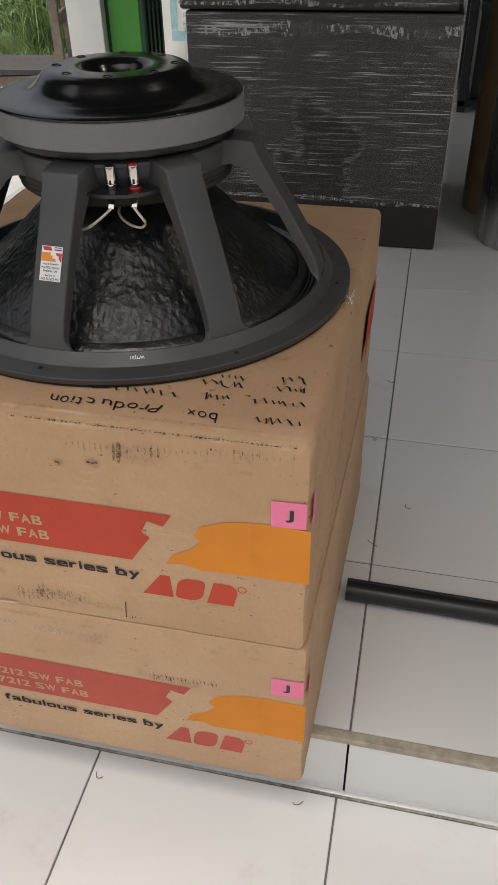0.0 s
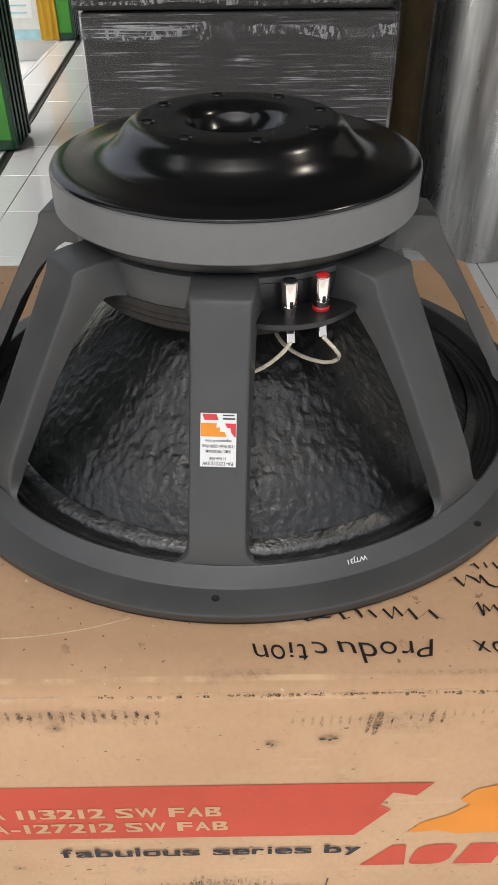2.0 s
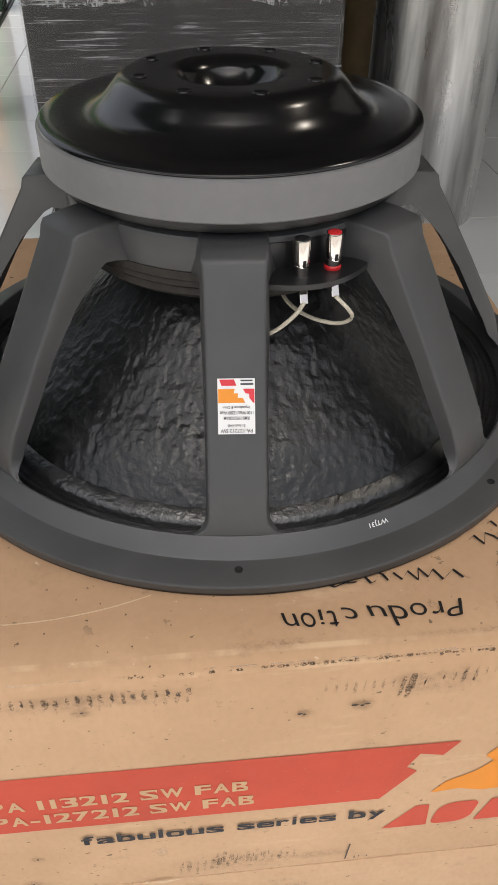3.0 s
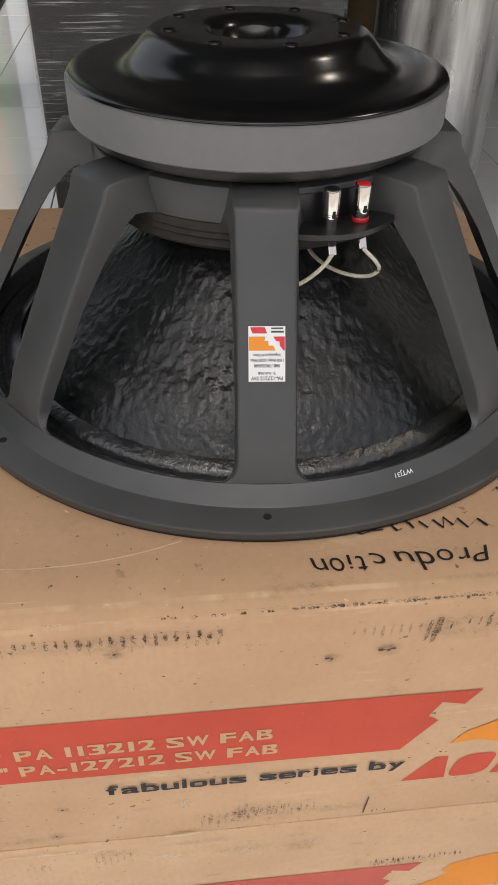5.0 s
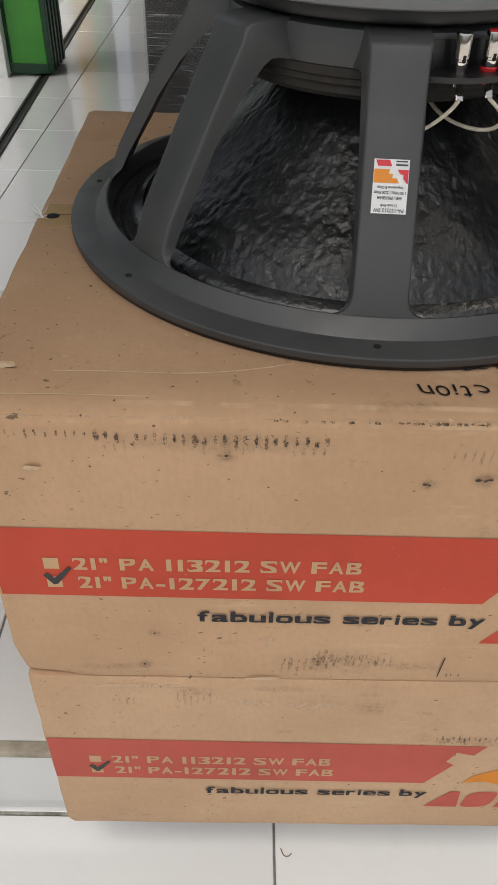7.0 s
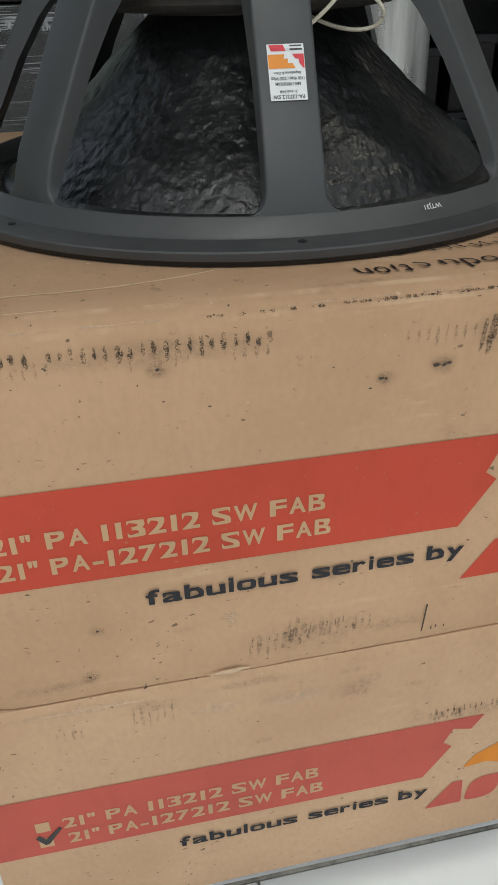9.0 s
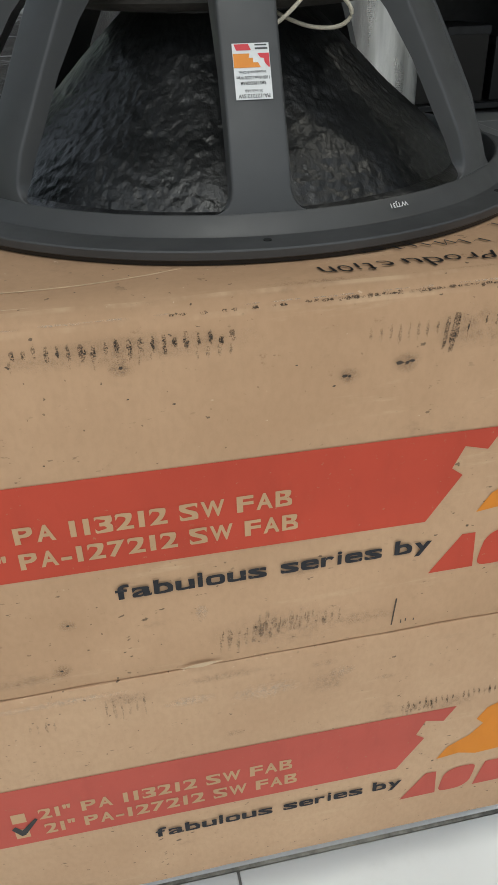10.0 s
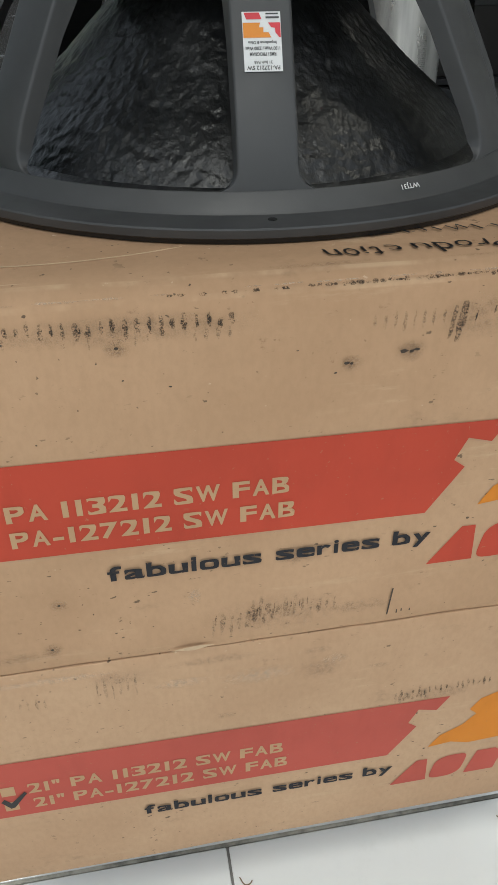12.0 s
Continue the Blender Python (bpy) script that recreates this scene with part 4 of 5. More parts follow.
for k in (0, 16):
    bm.faces.new((low_ring[k][0], low_ring[k][1], top_ring[k][1], top_ring[k][0]))
bmesh.ops.recalc_face_normals(bm, faces=bm.faces[:])
board = part("terminal_board", bm, BLACK_PLASTIC, woofer, "black plastic terminal shelf")
bm = bmesh.new()
wall = [[(r * math.cos(a), r * math.sin(a)) for r in (0.1270, 0.1312)] for a in (radians(-86 + 28 * k / 12) for k in range(13))]
rings = [[[bm.verts.new((*p, z + B)) for p in pair] for z in (0.7615, 0.7805)] for pair in wall]
for p, q in zip(rings, rings[1:]):
    bm.faces.new((p[0][1], q[0][1], q[1][1], p[1][1]))
    bm.faces.new((p[1][0], p[1][1], q[1][1], q[1][0]))
for p in (rings[0], rings[-1]):
    bm.faces.new((p[0][0], p[0][1], p[1][1], p[1][0]))
bmesh.ops.recalc_face_normals(bm, faces=bm.faces[:])
part("terminal_back", bm, BLACK_PLASTIC, board, "black panel behind the posts")

for px, py, cap_mat, word in ((0.0350, -0.1385, BLACK_PLASTIC, "black"), (0.0578, -0.1305, RED_PLASTIC, "red")):
    post = thing("binding_post", (px, py, B), "nickel binding post with a " + word + " cap")
    post.parent = woofer
    part("post_sleeve", turned_bm([(0.0, 0.7615), (0.0048, 0.7615), (0.0050, 0.764), (0.0056, 0.765), (0.0056, 0.769), (0.0051, 0.7695), (0.0051, 0.7705), (0.0057, 0.771), (0.0059, 0.786), (0.0055, 0.7872), (0.0, 0.7872)], 28), NICKEL, post, "", 35)
    part("cap", turned_bm([(0.0, 0.7868), (0.0047, 0.7868), (0.0047, 0.7876), (0.0042, 0.7879), (0.0, 0.7877)], 28), cap_mat, post, word + " plastic cap", 35)
    if word == "red":
        part("collar", turned_bm([(0.0, 0.7612), (0.0058, 0.7612), (0.0060, 0.7635), (0.0052, 0.7643), (0.0, 0.7643)], 28), cap_mat, post, word + " plastic collar", 35)
    slot = part("side_hole", box_bm(-0.0012, 0.0012, -0.0008, 0.0008, 0.7685, 0.7738, 0.0006), DARK, post)
    slot.location = (-0.0008 + 0.002, -0.0052, 0)
    part("stud", turned_bm([(0.0, 0.752), (0.0030, 0.752), (0.0030, 0.7576), (0.0, 0.7576)], 16), cap_mat if word == "red" else NICKEL, post, "", 35)
    tab = part("solder_tab", box_bm(-0.0030, 0.0030, -0.0006, 0.0006, -0.006, 0.006, 0.0005), NICKEL, post, "tinned solder tab")
    tab.matrix_basis = pose(0.0010, -0.0085, 0.7500, -35, 8, 14)

part("lead_wire", tube_bm([(0.0360, -0.1500, 0.7455 + B), (0.030, -0.1560, 0.740 + B), (0.015, -0.158, 0.728 + B), (-0.002, -0.150, 0.718 + B), (-0.012, -0.138, 0.722 + B), (-0.012, -0.122, 0.736 + B)], 0.0015), WIRE, woofer, "pale braided lead wire", 60)
part("lead_wire", tube_bm([(0.0590, -0.1425, 0.7455 + B), (0.0670, -0.1480, 0.739 + B), (0.0725, -0.1460, 0.730 + B), (0.0640, -0.1405, 0.7215 + B), (0.0450, -0.1310, 0.7220 + B), (0.0300, -0.1190, 0.728 + B), (0.0260, -0.0980, 0.732 + B)], 0.0015), WIRE, woofer, "pale braided lead wire", 60)

# paper label on the front arm, reading upside down
arm = spokes[0]
slope = Vector((0.2225 - 0.184, 0, 0.6740 - 0.7405)).normalized()
across = Vector((0, 1, 0))
up_face = Vector((-slope.z, 0, slope.x))
mid = Vector((0.20595, 0, 0.7031 + B)) + up_face * 0.0004
# u to the right of the upright reader (from the outside, upside down), v down the arm is up for the words
lab = Matrix((( -across.x, slope.x, up_face.x, mid.x), (-across.y, slope.y, up_face.y, mid.y), (-across.z, slope.z, up_face.z, mid.z), (0, 0, 0, 1)))
lab = lab @ Matrix.Diagonal((0.916, 0.901, 1, 1))
lw, lh = 0.0262, 0.0405
sticker = print_on("label", sheet_bm([(-lw / 2, -lh / 2), (lw / 2, -lh / 2), (lw / 2, lh / 2), (-lw / 2, lh / 2)], 0.0003), PAPER, arm, lab, "white printed paper label, upside down")
print_on("orange_block", sheet_bm([(0.0010, -0.0127), (0.0127, -0.0127), (0.0127, -0.0026), (-0.0062, -0.0026), (-0.0045, -0.0062), (-0.0010, -0.0062), (-0.0012, -0.0095), (0.0018, -0.0095)], 0.0006), LABEL_ORANGE, sticker, lab)
print_on("red_block", sheet_bm([(-0.0127, -0.0127), (-0.0045, -0.0127), (-0.0065, -0.0095), (-0.0090, -0.0090), (-0.0092, -0.0060), (-0.0118, -0.0026), (-0.0127, -0.0026)], 0.0006), LABEL_RED, sticker, lab)
print_on("mark_bar", sheet_bm([(0.0015, -0.0195), (0.0118, -0.0195), (0.0102, -0.0150), (-0.0002, -0.0150)], 0.0006), LABEL_RED, sticker, lab, "printed red slanted bar")
print_on("small_bar", sheet_bm([(-0.0120, -0.0168), (-0.0030, -0.0168), (-0.0030, -0.0155), (-0.0120, -0.0155)], 0.0006), LABEL_INK, sticker, lab)
print_on("small_bar", sheet_bm([(-0.0115, -0.0192), (-0.0030, -0.0192), (-0.0030, -0.0182), (-0.0115, -0.0182)], 0.0006), LABEL_INK, sticker, lab)
for words, u0, v0, w, h in (("PA-127212 SW", -0.0112, 0.0163, 0.0226, 0.0029), ("21 Inch FAB", -0.0062, 0.0130, 0.0125, 0.0021), ("RMS / PROGRAM", -0.0090, 0.0073, 0.0180, 0.0025),
                            ("1100 Watt / 2200 Watt", -0.0118, 0.0034, 0.0236, 0.0025), ("Impedance 8 Ohm", -0.0096, -0.0009, 0.0192, 0.0027)):
    lettering("label_words", words, u0, v0, w, h, LABEL_INK, sticker, lab, 0.0006, bold=0.02)
# white stamp on the rim
a = radians(-71.0)
stamp = Matrix.Translation((0.2486 * math.cos(a), 0.2486 * math.sin(a), 0.6170 + B)) @ pose(0, 0, 0, 0, 0, math.degrees(a) - 90) @ pose(0, 0, 0, -52, 0, 0)
lettering("stamp", "WTJ31", -0.0075, -0.0025, 0.0150, 0.0046, PAPER, rim, stamp, 0.0008, bold=0.02, label="white stamped code")

# ---------------------------------------------------------------- shop interior behind the cartons
lamp = thing("ceiling_lamp", (2.0, 0.45, 3.1), "round warm white ceiling lamp, lit", "ceiling lamp")
part("lamp_base", turned_bm([(0.0, -0.0005), (0.16, -0.0005), (0.17, -0.01), (0.17, -0.035), (0.157, -0.04)], 48), WALL, lamp)
part("diffuser", turned_bm([(0.158, -0.036), (0.152, -0.052), (0.10, -0.060), (0.0, -0.064)], 48), LIT, lamp, "glowing diffuser", 180)
bulb_data = bpy.data.lights.new("lamp_light", "AREA")
bulb_data.shape, bulb_data.size, bulb_data.energy, bulb_data.color = "DISK", 0.30, 5, (1.0, 0.91, 0.80)
bulb = new("lamp_light", bulb_data)
bulb.matrix_world = pose(2.0, 0.45, 3.02)

pipe = thing("black_pipe", (0, 0, 0), "black plastic pipe lying across the tiles beside the carton", "pipe")
part("pipe_body", tube_bm([(0.62, 0.360, 0.0185), (1.2, 0.350, 0.0185), (2.2, 0.333, 0.0185)], 0.018, 20, rounds=1), BLACK_PLASTIC, pipe, "", 60)
part("pipe_lip", tube_bm([(0.62, 0.372, 0.030), (1.2, 0.362, 0.030), (2.2, 0.345, 0.030)], 0.0045, 8, rounds=1), RAIL, pipe, "", 60)


def wrapped_shell(w, d, h, z0, seed):
    """A film skin round a cabinet, pulled in creases, ragged at its lower edge."""
    bm = bmesh.new()
    around = [(0, 0), (w, 0), (w, d), (0, d)]
    n_side, rows = 60, 44
    ring_pts = []
    for k in range(4):
        a, b = around[k], around[(k + 1) % 4]
        for i in range(n_side):
            f = i / n_side
            ring_pts.append((a[0] + (b[0] - a[0]) * f, a[1] + (b[1] - a[1]) * f))
    grid = []
    for j in range(rows + 1):
        row = []
        for i, (x, y) in enumerate(ring_pts):
            rag = 0.022 * noise.noise(Vector((x * 6, y * 6, seed))) if j == 0 else 0
            z = z0 + (h - z0) * j / rows + rag
            out = 0.004 + 0.004 * abs(noise.noise(Vector((x * 3 + y * 3, seed, z * 26)))) + (0.006 * abs(noise.noise(Vector((x * 40, y * 40, z * 40)))) if j < 2 or j > rows - 5 else 0)
            cx, cy = x - w / 2, y - d / 2
            row.append(bm.verts.new((x + math.copysign(out, cx) * (1 if abs(cx) > w / 2 - 1e-4 else 0), y + math.copysign(out, cy) * (1 if abs(cy) > d / 2 - 1e-4 else 0), z)))
        grid.append(row)
    n = len(ring_pts)
    for a, b in zip(grid, grid[1:]):
        for k in range(n):
            bm.faces.new((a[k], a[(k + 1) % n], b[(k + 1) % n], b[k]))
    return bm


FILM_EDGE = Mat("bunched_film", (0.62, 0.62, 0.62), 0.3, 0, 0.6)
FILM_EDGE.link(FILM_EDGE.math("MULTIPLY", FILM_EDGE.range(FILM_EDGE.noise(120, 5, 0.7, (1, 1, 0.35)), 0.46, 0.60, 0.03, 0.6), FILM_EDGE.range(FILM_EDGE.noise(9, 3, 0.6), 0.36, 0.62, 0.25, 1.0)), FILM_EDGE.b.inputs["Alpha"])
FILM_EDGE.bump(FILM_EDGE.noise(70, 5, 0.7), 0.9, 0.006)
FILM_EDGE = FILM_EDGE.m


def wrapped_cabinet(place, w, d, h, seed, cut):
    cab = thing("speaker_cabinet", place, "black speaker cabinet wrapped in creased clear stretch film", "speaker cabinet", "stacked wrapped cabinets")
    part("cabinet_shell", box_bm(0, w, 0, d, 0.0, h, 0.008), CABINET, cab)
    part("film_wrap", wrapped_shell(w, d, h - 0.004, cut, seed), FILM, cab, "creased clear stretch film", 50)
    for z, tall in ((cut, 0.016), (h - 0.045, 0.04)):
        bm = bmesh.new()
        rows = []
        for i in range(121):
            x = w * i / 120
            c = z + 0.014 * noise.noise(Vector((x * 5, seed, z * 3)))
            t = tall * (0.5 + abs(noise.noise(Vector((x * 14, seed + 4, z)))))
            rows.append([bm.verts.new((x, -0.010 - 0.006 * abs(noise.noise(Vector((x * 60, j, seed)))), c + t * (j / 3 - 0.5))) for j in range(4)])
        for a, b in zip(rows, rows[1:]):
            for j in range(3):
                bm.faces.new((a[j], b[j], b[j + 1], a[j + 1]))
        part("film_edge", bm, FILM_EDGE, cab, "bunched whitish film edge", 60)
    return cab


wrapped_cabinet((-0.095, 1.955, 0.0005), 0.825, 0.75, 0.705, 1, 0.155)
wrapped_cabinet((-0.110, 1.950, 0.7095), 0.825, 0.75, 0.705, 2, 0.02)

roll = thing("foil_roll", (1.056, 2.135, 0), "tall upright roll of woven silver-grey foil", "roll")
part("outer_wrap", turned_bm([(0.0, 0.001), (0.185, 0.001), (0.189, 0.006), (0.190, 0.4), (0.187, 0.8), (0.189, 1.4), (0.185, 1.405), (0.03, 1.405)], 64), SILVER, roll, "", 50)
part("core", turned_bm([(0.03, 1.30), (0.03, 1.41), (0.035, 1.41), (0.035, 1.30)], 32, closed=True), BROWN, roll, "brown cardboard core")
roll = thing("brown_roll", (0.955, 2.42, 0), "tall upright roll in dull brown wrapping", "roll")
part("outer_wrap", turned_bm([(0.0, 0.001), (0.128, 0.001), (0.131, 0.006), (0.130, 0.5), (0.132, 1.5), (0.128, 1.505), (0.03, 1.505)], 56), BROWN, roll, "", 50)
part("core", turned_bm([(0.03, 1.40), (0.03, 1.51), (0.035, 1.51), (0.035, 1.40)], 32, closed=True), CARD, roll, "brown cardboard core")

rack = thing("storage_rack", (0.80, 3.85, 0), "dark metal storage rack with black boxes against shade", "storage rack")
for x in (0.0, 2.6):
    for y in (0.0, 0.55):
        part("upright", box_bm(x, x + 0.04, y, y + 0.04, 0, 2.4, 0.003), SHELF, rack)
for z in (0.03, 0.62, 1.22, 1.85):
    part("rack_shelf", box_bm(0, 2.64, 0, 0.59, z, z + 0.03, 0.003), SHELF, rack)
part("rack_back", box_bm(0, 2.64, 0.592, 0.60, 0, 2.4), SHELF, rack)
random.seed(5)
for z in (0.061, 0.651, 1.251):
    x = 0.06
    while x < 2.3:
        w, h = random.uniform(0.22, 0.42), random.uniform(0.25, 0.5)
        crate = thing("storage_box", (0.80 + x, 3.90, z), "black storage box on the dark rack", "box", "boxes on the rack")
        part("box_body", box_bm(0, w, 0, 0.4, 0, h, 0.006), random.choice([CABINET, SHELF, BLACK_PLASTIC]), crate)
        part("box_lid", box_bm(-0.005, w + 0.005, -0.005, 0.405, h - 0.03, h + 0.012, 0.004), SHELF, crate)
        x += w + random.uniform(0.02, 0.08)

# ---------------------------------------------------------------- folding-door opening along the side, and the porch
track = tagged(thing("door_track", (0, 0, 0)), "dark steel folding-door track set in the tiles", "door track", kind="structure")
for x in (-0.020, 0.008):
    part("track_rail", box_bm(x, x + 0.012, -1.4, 4.4, -0.002, 0.006, 0.002), RAIL, track)
part("track_groove", box_bm(-0.0075, 0.0075, -1.4, 4.4, -0.002, 0.0015), DARK, track)
track.matrix_basis = pose(-0.655, 2.25, 0, 0, 0, 2.6)

pillar = tagged(part("pillar", box_bm(-1.012, -0.842, 3.12, 3.30, LOW, 3.1, 0.004), WALL), "white painted square porch pillar", "pillar", kind="structure")


def folded_leaf(place, width, depth, folds, tall, label):
    """Steel folding-door leaves pushed together: ribs across, pressed flanges, a pull."""
    leaf = thing("folding_door", place, label, "folding door")
    pitch = depth / folds
    for k in range(folds):
        mat = GREEN if k == 0 else DARK_GREEN
        part("leaf", box_bm(0, width, k * pitch, k * pitch + pitch * 0.72, 0.012, tall, 0.003), mat, leaf)
        part("flange", box_bm(width + 0.0005, width + 0.022, k * pitch, k * pitch + pitch * 0.5, 0.012, tall, 0.002), DARK_GREEN, leaf)
        part("flange", box_bm(-0.022, -0.0005, k * pitch, k * pitch + pitch * 0.5, 0.012, tall, 0.002), DARK_GREEN, leaf)
    part("bolt_plate", box_bm(width * 0.78, width + 0.03, -0.012, -0.0005, 0.78, 0.83, 0.003), DARK_GREEN, leaf)
    part("bolt_ring", turned_bm([(0.010, -0.003), (0.014, -0.003), (0.014, 0.003), (0.010, 0.003)], 20, closed=True), RAIL, leaf).matrix_basis = pose(width + 0.035, -0.010, 0.815, 90, 0, 0)
    part("bottom_rail", box_bm(-0.005, width + 0.005, -0.006, -0.0005, 0.010, 0.05, 0.002), DARK_GREEN, leaf)
    return leaf


folded_leaf((-0.828, 3.17, 0), 0.150, 0.30, 5, 2.6, "bright green steel folding door pushed together by the pillar")
folded_leaf((-0.955, 5.78, 0), 0.10, 0.25, 4, 2.6, "bright green steel folding door pushed together at the far end")
near = thing("ribbed_door", (-0.66, 0.20, 0), "dark green ribbed steel folding door beside the cartons", "folding door")
part("leaf", box_bm(0.0, 0.035, 0.0, 0.57, 0.012, 2.6, 0.003), DARK_GREEN, near)
for k in range(10):
    part("rib", box_bm(0.0355, 0.050, 0.02 + k * 0.056, 0.046 + k * 0.056, 0.014, 2.6, 0.004), DARK_GREEN, near)

wall_far = tagged(part("wall_far", box_bm(-2.2, -0.86, 5.90, 6.05, LOW, 3.1), WALL), "white porch end wall", "wall", kind="structure")
poster = thing("poster_board", (-1.37, 5.80, 0), "white notice sheet with pale blue foot leaning on the end wall", "poster")
part("board", box_bm(0, 0.29, 0, 0.012, 0.002, 1.3, 0.002), PALE, poster)
part("blue_foot", box_bm(0.0, 0.29, -0.0025, -0.0005, 0.002, 0.07), PALE_BLUE, poster, "pale blue printed band")
part("blue_side", box_bm(0.0, 0.05, -0.0045, -0.003, 0.08, 1.3), PALE_BLUE, poster, "pale blue printed side")
part("print_block", box_bm(0.09, 0.25, -0.0025, -0.0005, 0.14, 0.42), PAPER, poster, "white printed block")
for k in range(5):
    part("print_bar", box_bm(0.10, 0.10 + 0.12 * random.uniform(0.5, 1), -0.0045, -0.003, 0.17 + 0.045 * k, 0.18 + 0.045 * k), PALE_BLUE, poster, "bar of unreadable print")
banner = thing("yellow_banner", (-1.075, 5.77, 0), "plain yellow panel beside the notice sheet", "panel")
bm = bmesh.new()
cols = [(bm.verts.new((0.125 * k / 10, 0.008 * math.sin(k * 1.7), 0.004)), bm.verts.new((0.125 * k / 10, 0.008 * math.sin(k * 1.7 + 0.6), 1.6))) for k in range(11)]
for a, b in zip(cols, cols[1:]):
    bm.faces.new((a[0], b[0], b[1], a[1]))
part("cloth", bm, YELLOW, banner, "", 60).modifiers.new("thick", "SOLIDIFY").thickness = 0.006


# wooden chair on the porch
def chair(place, turn):
    c = thing("wooden_chair", place, "weathered grey wooden chair with a dark dished seat on the porch", "chair", turn=turn)
    w, d, h = 0.40, 0.43, 0.40
    bm = bmesh.new()
    n = 14
    top, low = [], []
    for i in range(n + 1):
        for j in range(n + 1):
            u, v = i / n, j / n
            dip = -0.022 * math.sin(math.pi * u) * math.sin(math.pi * min(1, v * 1.1)) + 0.012 * (1 - u) ** 2
            top.append(bm.verts.new((u * d - 0.02, v * w - w / 2, h + dip)))
            low.append(bm.verts.new((u * d - 0.02, v * w - w / 2, h - 0.022 + dip * 0.6)))
    for i in range(n):
        for j in range(n):
            a, b, e, f = i * (n + 1) + j, (i + 1) * (n + 1) + j, (i + 1) * (n + 1) + j + 1, i * (n + 1) + j + 1
            bm.faces.new([top[q] for q in (a, b, e, f)])
            bm.faces.new([low[q] for q in (f, e, b, a)])
    for k in range(n):
        for q, r in ((k, k + 1), (n * (n + 1) + k, n * (n + 1) + k + 1), (k * (n + 1), (k + 1) * (n + 1)), (k * (n + 1) + n, (k + 1) * (n + 1) + n)):
            bm.faces.new((top[q], top[r], low[r], low[q]))
    bmesh.ops.recalc_face_normals(bm, faces=bm.faces[:])
    part("seat", bm, SEAT, c, "dark dished seat board", 40)
    for y in (-w / 2 + 0.005, w / 2 - 0.045):
        part("leg", box_bm(0.0, 0.042, y, y + 0.042, 0.0, h - 0.023, 0.004), WOOD, c)
        part("back_post", box_bm(d - 0.075, d - 0.030, y, y + 0.042, 0.0, 0.92, 0.004), WOOD, c)
        part("side_rail", box_bm(0.043, d - 0.076, y + 0.008, y + 0.034, 0.13, 0.165, 0.003), WOOD, c)
        part("seat_rail", box_bm(0.043, d - 0.076, y + 0.008, y + 0.036, h - 0.075, h - 0.026, 0.003), WOOD, c)
    part("front_rail", box_bm(0.008, 0.034, -w / 2 + 0.048, w / 2 - 0.046, h - 0.075, h - 0.026, 0.003), WOOD, c)
    part("cross_rail", box_bm(d * 0.45, d * 0.45 + 0.03, -w / 2 + 0.040, w / 2 - 0.038, 0.135, 0.16, 0.003), WOOD, c)
    for z in (0.58, 0.72, 0.85):
        part("back_slat", box_bm(d - 0.065, d - 0.045, -w / 2 + 0.048, w / 2 - 0.046, z, z + 0.06, 0.004), WOOD, c)
    return c


chair((-1.615, 3.48, LOW), 14)


# plants
def blades(n, spread, h0, h1, w, bm, lean=0.4, rnd=random):
    for _ in range(n):
        x, y, z0 = spread()
        a, h = rnd.uniform(0, math.tau), rnd.uniform(h0, h1)
        l = rnd.uniform(0.1, lean) * h
        dx, dy = math.cos(a), math.sin(a)
        ww = w * rnd.uniform(0.6, 1.3)
        pts = []
        for s, q in ((0, 1.0), (0.5, 0.8), (1.0, 0.08)):
            c = Vector((x + dx * l * s * s * 1.4, y + dy * l * s * s * 1.4, z0 + h * (s - 0.18 * s * s)))
            pts.append((bm.verts.new(c + Vector((-dy, dx, 0)) * ww * q), bm.verts.new(c - Vector((-dy, dx, 0)) * ww * q)))
        for p, q in zip(pts, pts[1:]):
            bm.faces.new((p[0], p[1], q[1], q[0]))
    return bm


G0 = LOW - 0.06
random.seed(11)
road = tagged(part("road", box_bm(-11.5, -5.0, -60, 120, G0 - 0.2, G0 + 0.012), ROAD), "pale worn asphalt village road", "road", kind="structure")
verge = tagged(part("verge", box_bm(-5.2, -1.6, 6.45, 60, G0 - 0.2, G0 + 0.006), SOIL), "soil verge under the grass", "verge", kind="structure")


CLUMPS = [(random.uniform(-4.7, -1.8), 6.0 + abs(random.gauss(0, 1.7)), random.uniform(0.05, 0.22)) for _ in range(230)]
TALL = [(random.uniform(-3.0, -1.8), 6.25 + abs(random.gauss(0, 0.9)), random.uniform(0.08, 0.2)) for _ in range(26)]


def in_clump(clumps):
    x, y, s = random.choice(clumps)
    return random.gauss(x, s), random.gauss(y, s) + 0.3 * noise.noise(Vector((x * 1.3, 2, 0))), G0 + 0.005


bm = blades(17000, lambda: in_clump(CLUMPS), 0.03, 0.17, 0.0038, bmesh.new(), 1.5)
blades(2400, lambda: in_clump(TALL), 0.20, 0.80, 0.0045, bm, 1.3)
tagged(part("grass", bm, LEAF, None), "tall ragged green grass along the verge", "grass", kind="stuff")


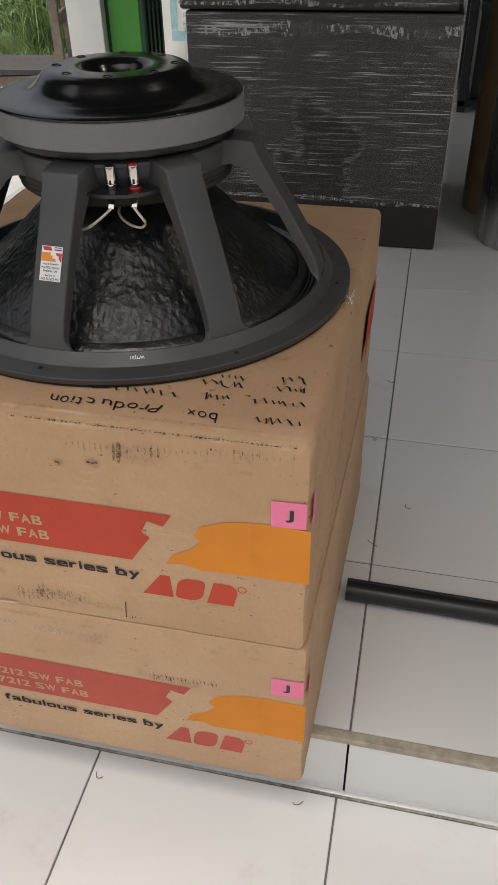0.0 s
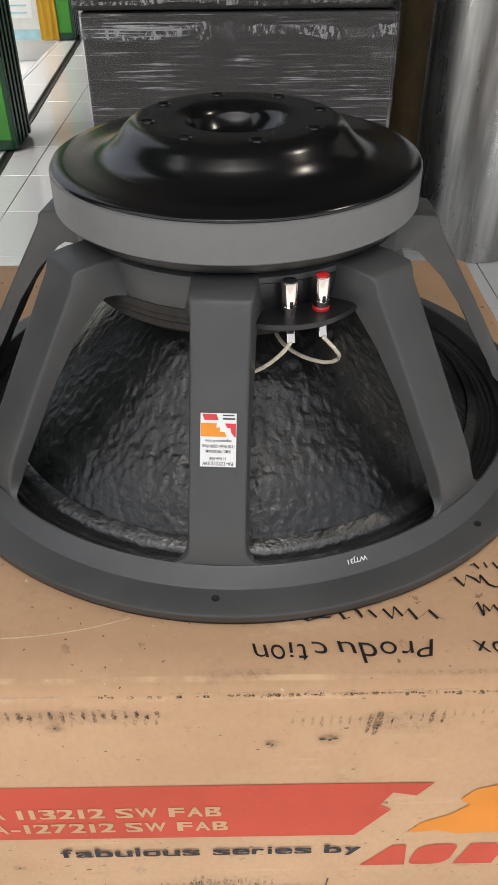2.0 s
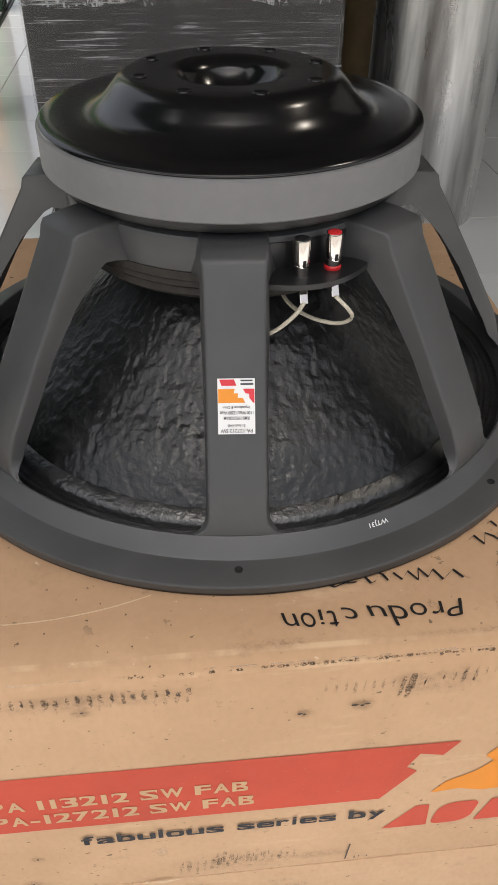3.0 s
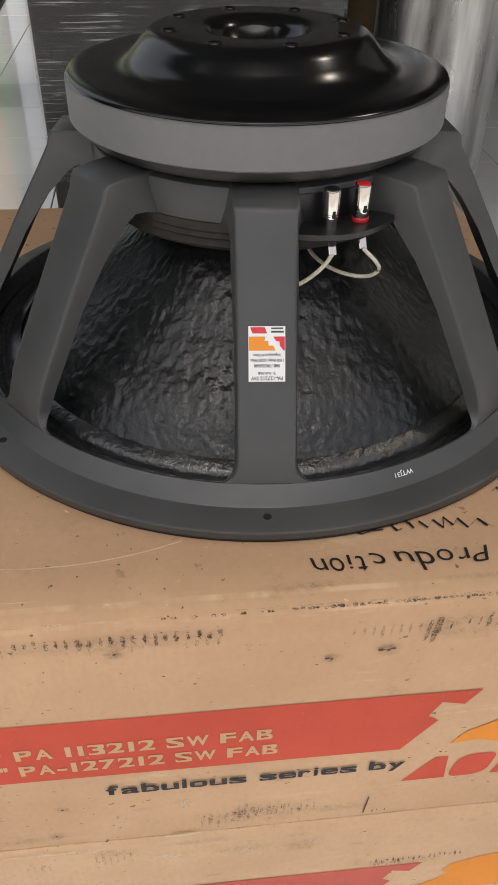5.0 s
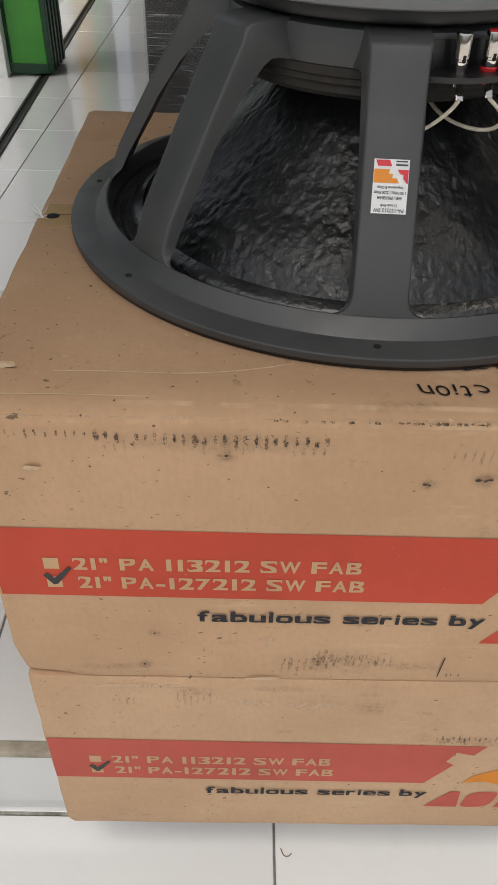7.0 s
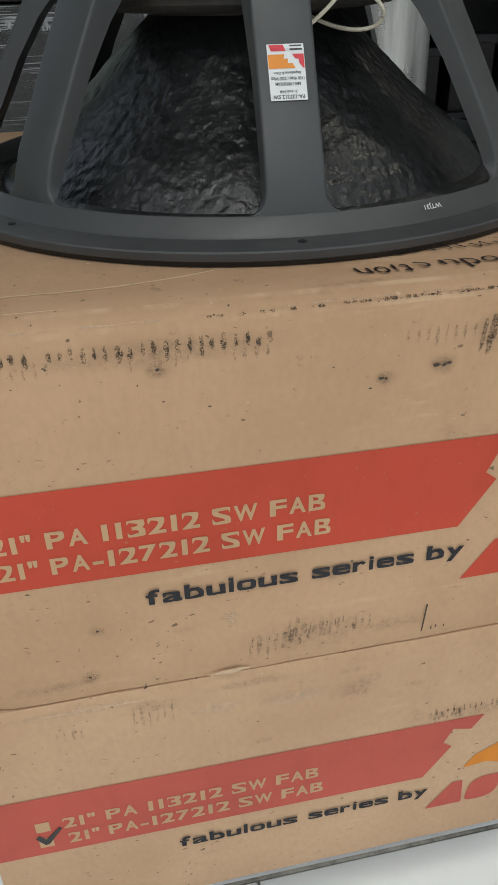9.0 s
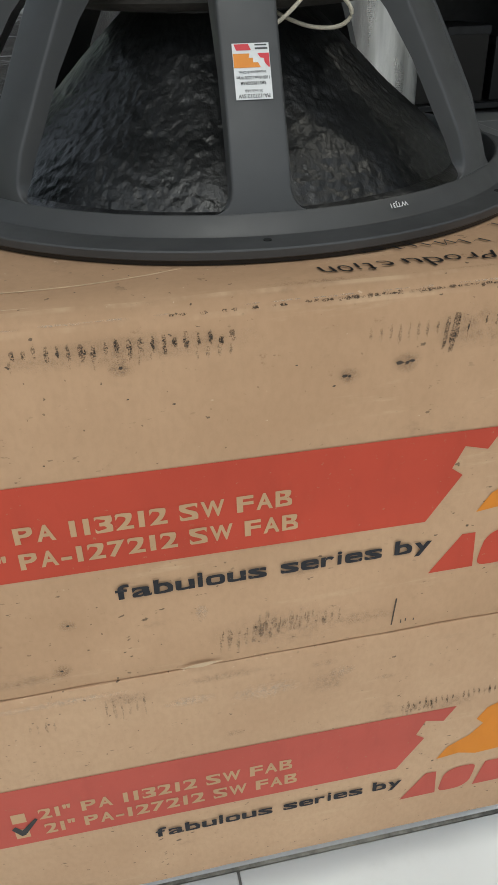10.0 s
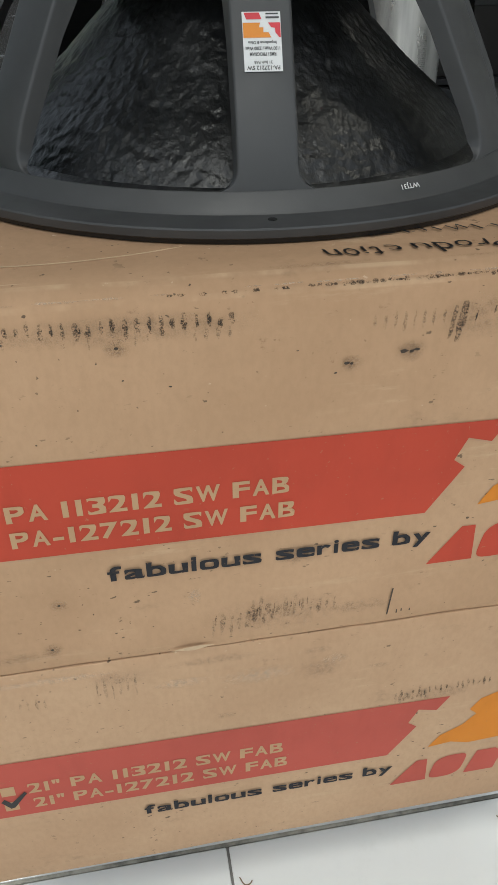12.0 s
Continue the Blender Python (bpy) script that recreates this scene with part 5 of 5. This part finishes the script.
def bush(place, size, n, label):
    b = thing("shrub", place, label, "shrub", "roadside shrubs")
    stems = bmesh.new()
    leaves = bmesh.new()
    for _ in range(14):
        a, r = random.uniform(0, math.tau), random.uniform(0.2, 1) * size
        tip = Vector((math.cos(a) * r * 0.6, math.sin(a) * r * 0.6, size * random.uniform(0.6, 1.2)))
        tube_bm([(0, 0, 0), tuple(tip * 0.5 + Vector((0, 0, 0.1 * size))), tuple(tip)], 0.008, 5, 0.3, bm=stems, rounds=1)
        for _ in range(n // 14):
            p = tip * random.uniform(0.35, 1.1) + Vector([random.gauss(0, 0.10 * size) for _ in range(3)])
            u = Vector([random.uniform(-1, 1) for _ in range(3)]).normalized()
            w = u.cross(Vector((0.3, 0.2, 1))).normalized()
            l = random.uniform(0.05, 0.10)
            vs = [leaves.verts.new(p), leaves.verts.new(p + u * l * 0.5 + w * l * 0.22), leaves.verts.new(p + u * l), leaves.verts.new(p + u * l * 0.5 - w * l * 0.22)]
            leaves.faces.new(vs)
    part("stems", stems, WOOD, b)
    part("foliage", leaves, LEAF, b, "small green leaves")


bush((-2.75, 6.7, G0), 0.62, 1400, "leafy bright green roadside shrub")
bush((-2.1, 6.6, G0), 0.70, 1400, "leafy green roadside shrub behind the chair")
bush((-3.5, 7.2, G0), 0.50, 900, "low green roadside shrub")
bush((-2.4, 8.2, G0), 0.9, 1500, "tall leafy green roadside shrub")

pot = thing("plant_pot", (-2.50, 3.22, LOW - 0.06), "black plastic plant pot with a drooping palm", "plant pot")
part("pot_wall", turned_bm([(0.0, 0.002), (0.13, 0.002), (0.160, 0.215), (0.175, 0.22), (0.175, 0.245), (0.160, 0.245), (0.155, 0.205), (0.0, 0.20)], 40), POT, pot, "", 40)
bm = bmesh.new()
for k in range(7):
    a = math.tau * k / 7 + 0.55
    reach, rise = random.uniform(0.42, 0.62), random.uniform(0.70, 0.95)
    spine = [Vector((math.cos(a) * reach * s, math.sin(a) * reach * s, 0.20 + rise * (1.9 * s - 1.15 * s * s))) for s in [i / 22 for i in range(23)]]
    for i, p in enumerate(spine[5:], 5):
        d = (spine[min(i + 1, 22)] - spine[i - 1]).normalized()
        side = d.cross(Vector((0, 0, 1))).normalized()
        for sg in (-1, 1):
            l = 0.12 * math.sin(math.pi * i / 24) + 0.03
            tip = p + side * sg * l + d * 0.05 + Vector((0, 0, -0.03))
            bm.faces.new([bm.verts.new(p - d * 0.015), bm.verts.new(p + d * 0.015), bm.verts.new(tip)])
part("palm_fronds", bm, DARK_LEAF, pot, "long drooping green fronds")
stems = bmesh.new()
for k in range(5):
    tube_bm([(0, 0, 0.19), (0.03 * math.cos(k * 1.3), 0.03 * math.sin(k * 1.3), 0.5)], 0.012, 6, 0.6, bm=stems)
part("palm_stem", stems, DARK_LEAF, pot)
bank = tagged(part("backdrop", box_bm(-60, -58, -80, 140, G0, G0 + 9), plain("far_trees", (0.07, 0.11, 0.04), 0.9, vary=0.5, scale=0.6)), "distant line of trees across the road", "backdrop", kind="structure")

# ---------------------------------------------------------------- tiles, piece by piece
GAP = 0.0016


def tile_mesh(w, d, h=0.004):
    bm = box_bm(0, w, 0, d, -h, 0, 0.0012, 1)
    me = bpy.data.meshes.new("tile")
    bm.to_mesh(me)
    bm.free()
    me.materials.append(TILE)
    return me


cache = {}


def tile(x0, x1, y0, y1, z, parent, upright=False):
    key = (round(x1 - x0, 4), round(y1 - y0, 4))
    if key not in cache:
        cache[key] = tile_mesh(x1 - x0 - 2 * GAP, y1 - y0 - 2 * GAP)
    ob = new("tile", cache[key])
    ob.parent = parent
    jig = random.uniform(-0.12, 0.12)
    ob.matrix_basis = pose(x0 + GAP, y0 + GAP, z + random.uniform(-0.0003, 0.0003), jig * 0.4, jig * 0.3, 0) if not upright else pose(x0 + GAP, z, y0 + GAP, 90, 0, 0)
    return ob


random.seed(3)


def cuts(a, b, origin, step=0.4):
    k0 = math.floor((a - origin) / step) + 1
    marks = [a] + [origin + step * k for k in range(k0, k0 + 60) if a + 0.01 < origin + step * k < b - 0.01] + [b]
    return list(zip(marks, marks[1:]))


for x0, x1 in cuts(EDGE_X, 4.0, JX):
    for y0, y1 in cuts(STEP_Y + 0.014, 7.0, JY):
        tile(x0, x1, y0, y1, 0.0, floor)
for x0, x1 in cuts(EDGE_X, 4.0, JX):
    tile(x0, x1, LOW + 0.001, -0.010, STEP_Y, step, True)
for x0, x1 in cuts(-2.40, 4.0, 0.247):
    for y0, y1 in cuts(-3.0, STEP_Y - 0.0085, STEP_Y - 0.0085):
        tile(x0, x1, y0, y1, LOW, porch)
for x0, x1 in cuts(-2.40, EDGE_X - 0.002, EDGE_X - 0.002):
    for y0, y1 in cuts(STEP_Y - 0.004, 5.9, JY):
        tile(x0, x1, y0, y1, LOW, porch)
side = tagged(part("side_riser", box_bm(EDGE_X - 0.004, EDGE_X - 0.0005, STEP_Y, 7.0, LOW, -0.001), TILE), "white tiled side of the raised floor", "step", kind="structure")

# bits of hair and grit on the tiles
random.seed(33)
for x, y, z in ((0.624, 0.839, 0), (0.648, 1.09, 0), (0.715, 0.62, 0), (0.656, 0.50, 0), (0.587, 0.050, LOW), (0.264, 0.028, LOW)):
    crumb = thing("dirt_curl", (x, y, z), "dark curl of hair and dust on a tile", "dirt", "dirt curls on the floor")
    bend = [Vector((0.013 * math.sin(k * 1.1 + x * 40) * random.uniform(0.4, 1), 0.011 * math.cos(k * 1.3 + y * 30) * random.uniform(0.3, 1), 0.0012 + 0.002 * random.random())) for k in range(4)]
    part("curl", tube_bm([tuple(p) for p in bend], 0.0007, 5), SEAM, crumb, "", 60)
